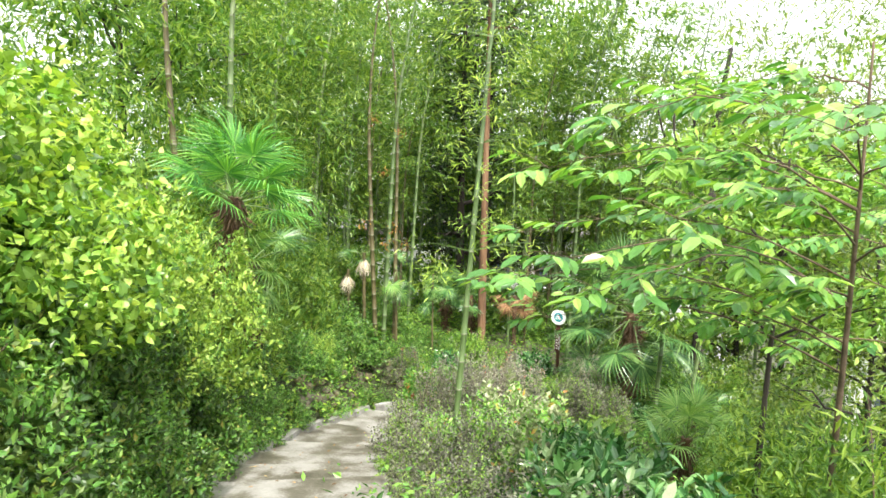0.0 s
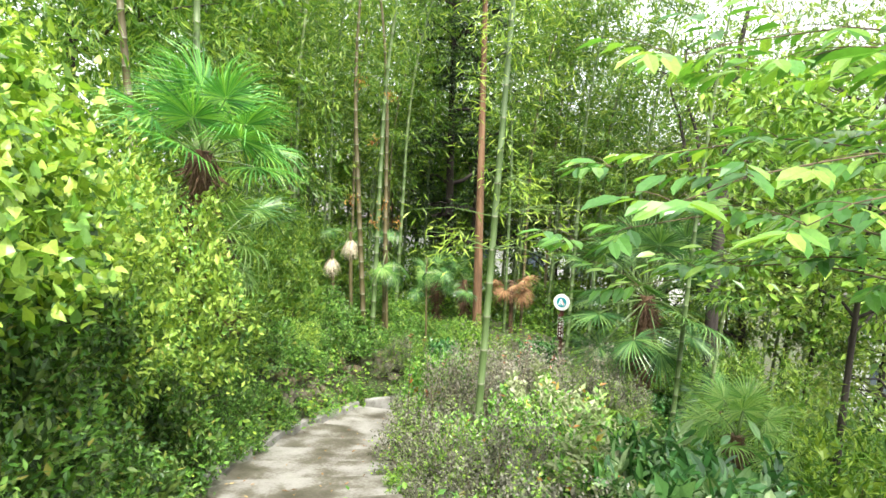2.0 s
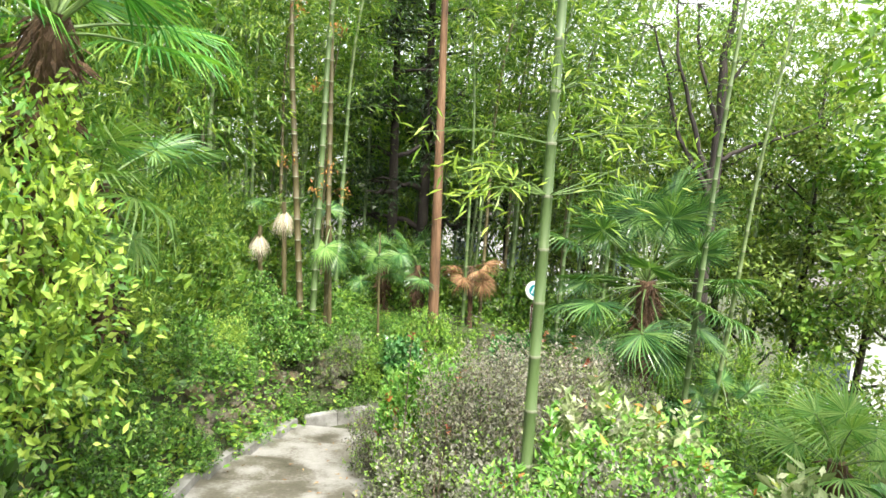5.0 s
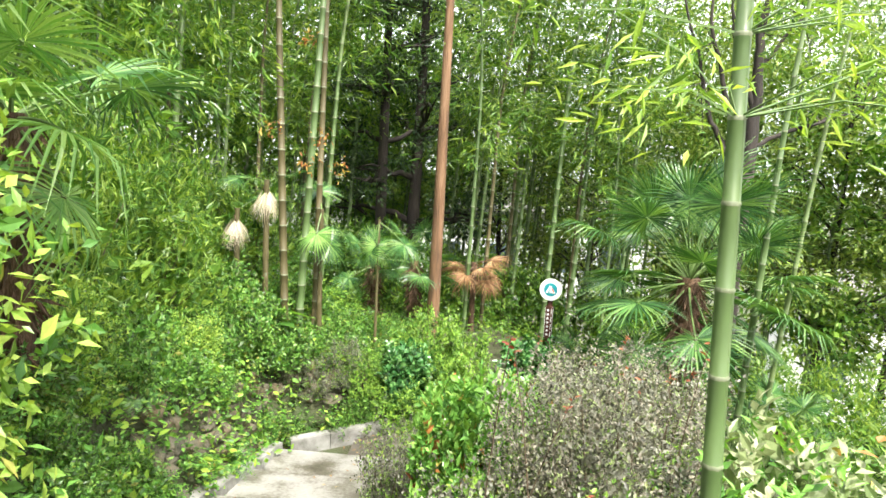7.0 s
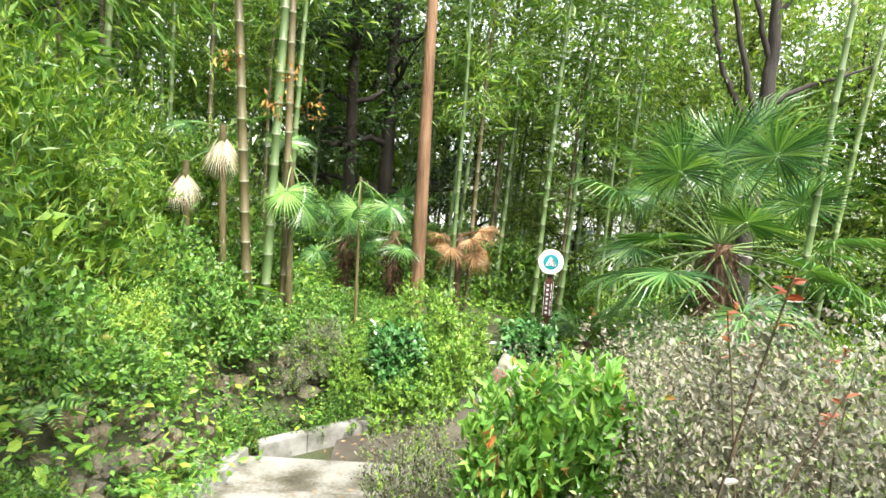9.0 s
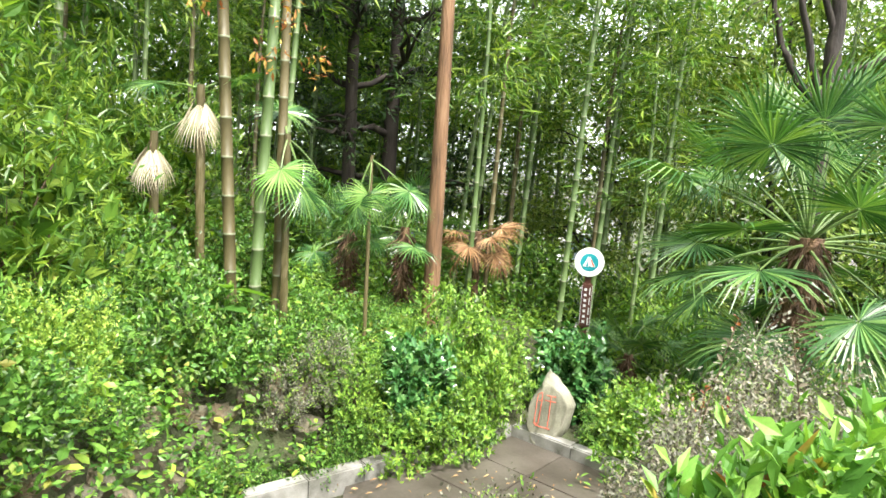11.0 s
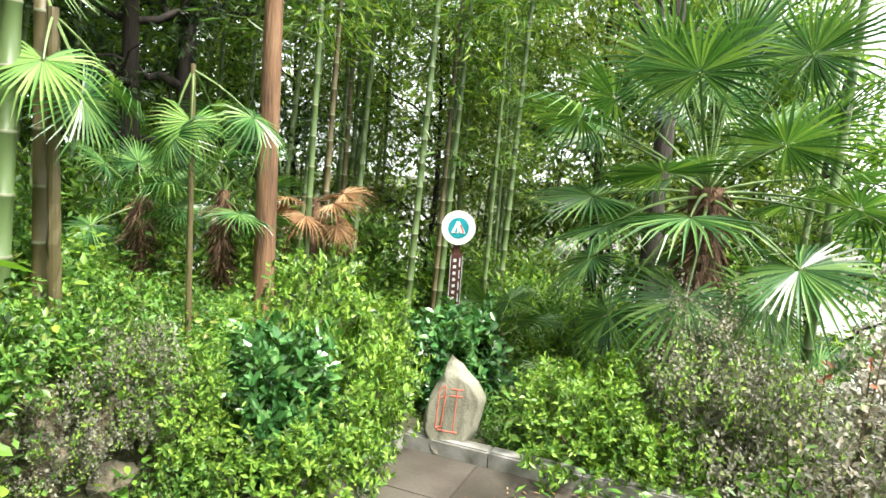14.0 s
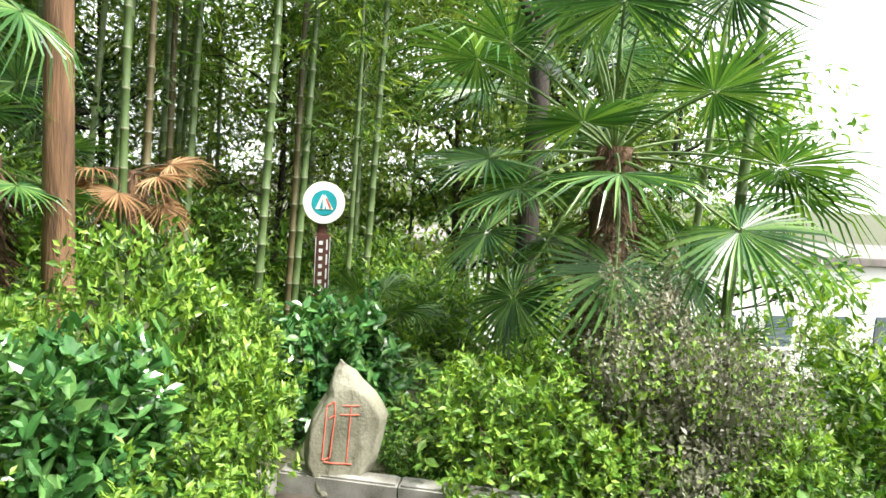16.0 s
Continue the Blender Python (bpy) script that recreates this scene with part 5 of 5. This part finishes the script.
# ---- tall shoots, ferns and the big-leaved plant ----
def shoot(x, y, h, lean, label, red=0.3, leafmat=GREYLEAF, leaf=0.045, n=46):
    top = tagged(new("tall_shoot"), label, "plant", "tall shoots")
    top.matrix_basis = Matrix.Translation((x, y, gz(x, y) - 0.03))
    a = R.uniform(0, 6.28)
    line = np.array([[lean * h * t * t * math.cos(a), lean * h * t * t * math.sin(a), h * t] for t in np.linspace(0, 1, 9)])
    V, F = tubes([line], [(0.008, 0.002)], 5)
    part_of("stem", mesh_from("stem", V, F, [TWIG]), top)
    tt = R.uniform(0.35, 1.0, n)
    P = np.stack([np.interp(tt, np.linspace(0, 1, 9), line[:, k]) for k in range(3)], -1)
    D = R.normal(size=(n, 3)) * [1, 1, 0.4] + [0, 0, 0.4]
    V, F = leaf_arrays(P, D, leaf * R.uniform(0.7, 1.3, n), 0.5, "oval", 0.5)
    k = len(SHAPES["oval"][1])
    tagged(part_of("foliage", mesh_from("foliage", V, F, [leafmat, REDLEAF], np.repeat(tt > 1 - red, k).astype(int)), top), kind="stuff")


for x, y, h, ln in ((0.84, 7.85, 1.9, 0.12), (0.98, 8.05, 1.6, 0.2), (1.15, 8.0, 1.75, 0.1), (1.05, 10.5, 1.6, 0.06), (0.9, 10.3, 1.1, 0.1), (1.3, 10.9, 1.5, 0.08), (1.5, 11.2, 1.4, 0.1), (1.15, 7.3, 1.3, 0.12)):
    shoot(x, y, h, ln, "tall wispy shoot with small leaves and a reddish tip", 0.07, GREYLEAF, 0.03, 60)
for k in range(12):
    x, y = R.uniform(1.1, 2.4), R.uniform(8.6, 11.0)
    shoot(x, y, R.uniform(1.4, 2.0), R.uniform(0.04, 0.16), "tall wispy shoot with pale pinkish leaves", 0.06, PINKLEAF, 0.038, 70)
for x, y, h in ((0.55, 9.5, 1.05), (0.75, 9.9, 1.05), (1.0, 11.0, 1.25), (1.3, 11.05, 1.2), (1.8, 6.9, 1.15), (2.3, 6.9, 1.2)):
    shoot(x, y, h, 0.1, "upright green shoot with glossy leaves", 0.0, PHOTINIA, 0.06, 34)


def fern_mesh(n, ln):
    P, D, L = [], [], []
    for k in range(n):
        a = 2.4 * k
        for t in np.linspace(0.15, 1, 15):
            c = np.array([math.cos(a) * ln * t, math.sin(a) * ln * t, ln * (0.9 * t - 0.75 * t * t)])
            for sgn in (-1, 1):
                P.append(c)
                D.append([-math.sin(a) * sgn + 0.4 * math.cos(a), math.cos(a) * sgn + 0.4 * math.sin(a), -0.15])
                L.append(ln * 0.30 * (1.08 - t))
    V, F = leaf_arrays(np.array(P), np.array(D), np.array(L), 0.26, "diamond", 0.15)
    return mesh_from("fronds", V, F, [WEED])


FERNS = [fern_mesh(9, 0.42), fern_mesh(7, 0.35)]
for k in range(26):
    y = R.uniform(6.0, 12.8)
    e = float(np.interp(y, LEFTLINE[:11, 1], LEFTLINE[:11, 0]))
    x = e - R.uniform(0.15, 1.0)
    f = tagged(new("fern"), "light green fern growing from the bank", "fern", "bank ferns")
    f.matrix_basis = Matrix.Translation((x, y, gz(x, y) + 0.12)) @ Matrix.Rotation(R.uniform(0, 6), 4, "Z") @ Matrix.Rotation(0.35, 4, "Y")
    tagged(part_of("frond", FERNS[k % 2], f), kind="stuff")

big = tagged(new("big_leaf_plant"), "tall plant with broad flat green leaves", "plant")
big.matrix_basis = Matrix.Translation((-1.95, 13.2, gz(-1.95, 13.2)))
V, F = leaf_arrays(np.repeat([[0, 0, 0.55]], 9, 0) + R.normal(size=(9, 3)) * [0.14, 0.14, 0.12], np.c_[R.normal(size=(9, 2)), R.uniform(-0.1, 0.2, 9)], R.uniform(0.22, 0.32, 9), 0.85, "heart", 0.2)
part_of("foliage", mesh_from("foliage", V, F, [WEED]), big)
V, F = tubes([bend_line((0, 0, -0.05), (0.02, 0, 0.6), 5)], [(0.012, 0.006)], 6)
part_of("stem", mesh_from("stem", V, F, [GREENSTEM]), big)


# ---- stones of the bank ----
def rock(seed, r):
    bm = bmesh.new()
    bmesh.ops.create_icosphere(bm, subdivisions=2, radius=1)
    for vert in bm.verts:
        n = noise.noise(vert.co * 1.1 + Vector((seed * 3.1, seed, 0)))
        vert.co = Vector((vert.co.x, vert.co.y * 0.7, vert.co.z * 0.8)) * r * (1 + 0.45 * n)
    return bm_mesh("stone", bm, [WALLSTONE])


ROCKS = [rock(k, 0.15) for k in range(7)]
wall = tagged(new("retaining_wall"), "low rough wall of mossy brown field stones", "stone wall")
for k in range(120):
    y = R.uniform(9.6, 14.3)
    e = float(np.interp(y, LEFTLINE[:11, 1], LEFTLINE[:11, 0])) if y < 12.6 else -1.55 + (y - 12.6) * 1.45 * 0.62
    d = R.uniform(0.12, 0.62)
    x = e - d
    part_of("stone", ROCKS[k % 7], wall, m=Matrix.Translation((x, y, gz(x, y) + 0.01)) @ Euler((R.uniform(-0.4, 0.4), R.uniform(-0.4, 0.4), R.uniform(0, 6))).to_matrix().to_4x4() @ Matrix.Diagonal((*R.uniform(0.6, 1.15, 3), 1)))

# ---- fallen leaves on the paving ----
n = 260
s = R.uniform(arc[-1] * 0.35, arc[-1], n)
o = R.uniform(-0.88, 0.9, n)
P = np.array([along(a, b) for a, b in zip(s, o)])
P = np.concatenate([P, np.stack([R.uniform(-0.9, 2.2, 120), R.uniform(12.4, 13.4, 120)], -1)])


def tread_z(x, y):
    i = int(np.argmin((CL[:, 0] - x) ** 2 + (CL[:, 1] - y) ** 2))
    k = int((arc[-1] - arc[i]) / TREAD)
    s0, s1 = arc[-1] - (k + 1) * TREAD, arc[-1] - k * TREAD
    if y > 12.3:
        return 0.004
    z0, z1 = float(path_z(along(s0, 0)[1])), float(path_z(along(s1, 0)[1]))
    return z0 - 0.02 - 0.55 * (z0 - z1) * (arc[i] - s0) / TREAD


Z = np.array([tread_z(x, y) + 0.012 for x, y in P])
V, F = leaf_arrays(np.c_[P, Z], np.c_[R.normal(size=(len(P), 2)), np.zeros(len(P))], R.uniform(0.03, 0.08, len(P)), 0.3, "lance", 0.1)
tagged(new("leaf_litter", mesh_from("leaf_litter", V, F, [LITTER])), "scattered brown fallen leaves on the damp paving", "leaf litter", kind="stuff")


# ---- distance ----
def far_woods(n, x0, x1, y0, y1, zlo, zhi, leaf, label):
    c = np.stack([R.uniform(x0, x1, n), R.uniform(y0, y1, n), R.uniform(zlo, zhi, n)], -1)
    per = 26
    P = np.repeat(c, per, 0) + R.normal(size=(n * per, 3)) * [0.8, 0.8, 0.5]
    V, F = leaf_arrays(P, R.normal(size=P.shape) + [0, 0, -0.3], leaf * R.uniform(0.6, 1.3, n * per), 0.42, "diamond", 0.7)
    tagged(new("far_woods", mesh_from("far_woods", V, F, [FARLEAF])), label, "woodland", kind="stuff")


far_woods(1250, -24, 1, 27, 37, 2, 18, 0.40, "distant green woodland behind the bamboo")
far_woods(230, 2, 17, 26, 37, -2, 12, 0.36, "distant green woodland down the slope")


def canopy(n, x0, x1, y0, y1, z0, z1, leaf, per, mat, label, thin=None):
    """Drooping sprays of narrow leaves at the tops of the bamboo."""
    c = np.stack([R.uniform(x0, x1, n), R.uniform(y0, y1, n), R.uniform(z0, z1, n)], -1)
    if thin is not None:
        c = c[thin(c)]
    a = R.uniform(0, 6.283, len(c))
    way = np.stack([np.cos(a), np.sin(a), R.uniform(-0.6, 0.2, len(c))], -1)
    t = R.uniform(0, 1, (len(c), per))
    P = (c[:, None] + way[:, None] * t[..., None] * 0.9 - np.array([0, 0, 0.3]) * (t ** 2)[..., None]).reshape(-1, 3) + R.normal(size=(len(c) * per, 3)) * 0.09
    D = np.repeat(way, per, 0) * 0.7 + R.normal(size=P.shape) * 0.5 + [0, 0, -0.45]
    V, F = leaf_arrays(P, D, leaf * R.uniform(0.6, 1.3, len(P)), 0.2, "diamond", 0.6)
    tagged(new("bamboo_canopy", mesh_from("bamboo_canopy", V, F, [mat])), label, "bamboo foliage", kind="stuff")


canopy(1000, -11, 3.5, 16, 29, 8.2, 13.0, 0.26, 20, BAMBOOLEAF, "dense leafy canopy of the bamboo grove")
canopy(1500, -8, -2.2, 3, 15, 3.6, 9.0, 0.17, 26, BAMBOOLEAF, "fine drooping bamboo foliage above the bank", lambda c: c[:, 2] > 3.4 + 0.5 * (c[:, 0] + 4.5))
canopy(480, 4.8, 11, 18.8, 25, 3.5, 8.5, 0.2, 24, OLIVE, "light olive bamboo foliage on the falling slope")
canopy(230, 6.0, 12.5, 17.5, 24, 6.6, 11.0, 0.22, 24, OLIVE, "light olive tree tops above the falling slope")


def building(x, y, w, d, h, turn, label):
    top = tagged(new("apartment_building"), label, "building")
    top.matrix_basis = Matrix.Translation((x, y, -9.0)) @ Matrix.Rotation(turn, 4, "Z")
    part_of("wall", box_mesh(w, d, h, PLASTER, 0.02), top, m=Matrix.Translation((0, 0, h / 2)))
    part_of("roof", box_mesh(w + 0.8, d + 0.8, 0.4, ROOFTILE, 0.05), top, m=Matrix.Translation((0, 0, h + 0.2)))
    pane, sill = box_mesh(1.5, 0.1, 1.5, WINDOWGLASS, 0.01), box_mesh(1.8, 0.25, 0.12, PLASTER, 0.01)
    for i in range(int(w / 3.2)):
        for j in range(int(h / 3)):
            wnd = part_of("window", pane, top, m=Matrix.Translation((-w / 2 + 1.9 + 3.2 * i, -d / 2 - 0.02, 1.7 + 3 * j)))
            part_of("sill", sill, wnd, m=Matrix.Translation((0, -0.08, -0.85)))


building(-4, 46, 30, 9, 10, 0.05, "pale rendered block seen through the bamboo")
building(36, 28, 44, 9, 8.0, -0.4, "pale rendered block beyond the woodland")
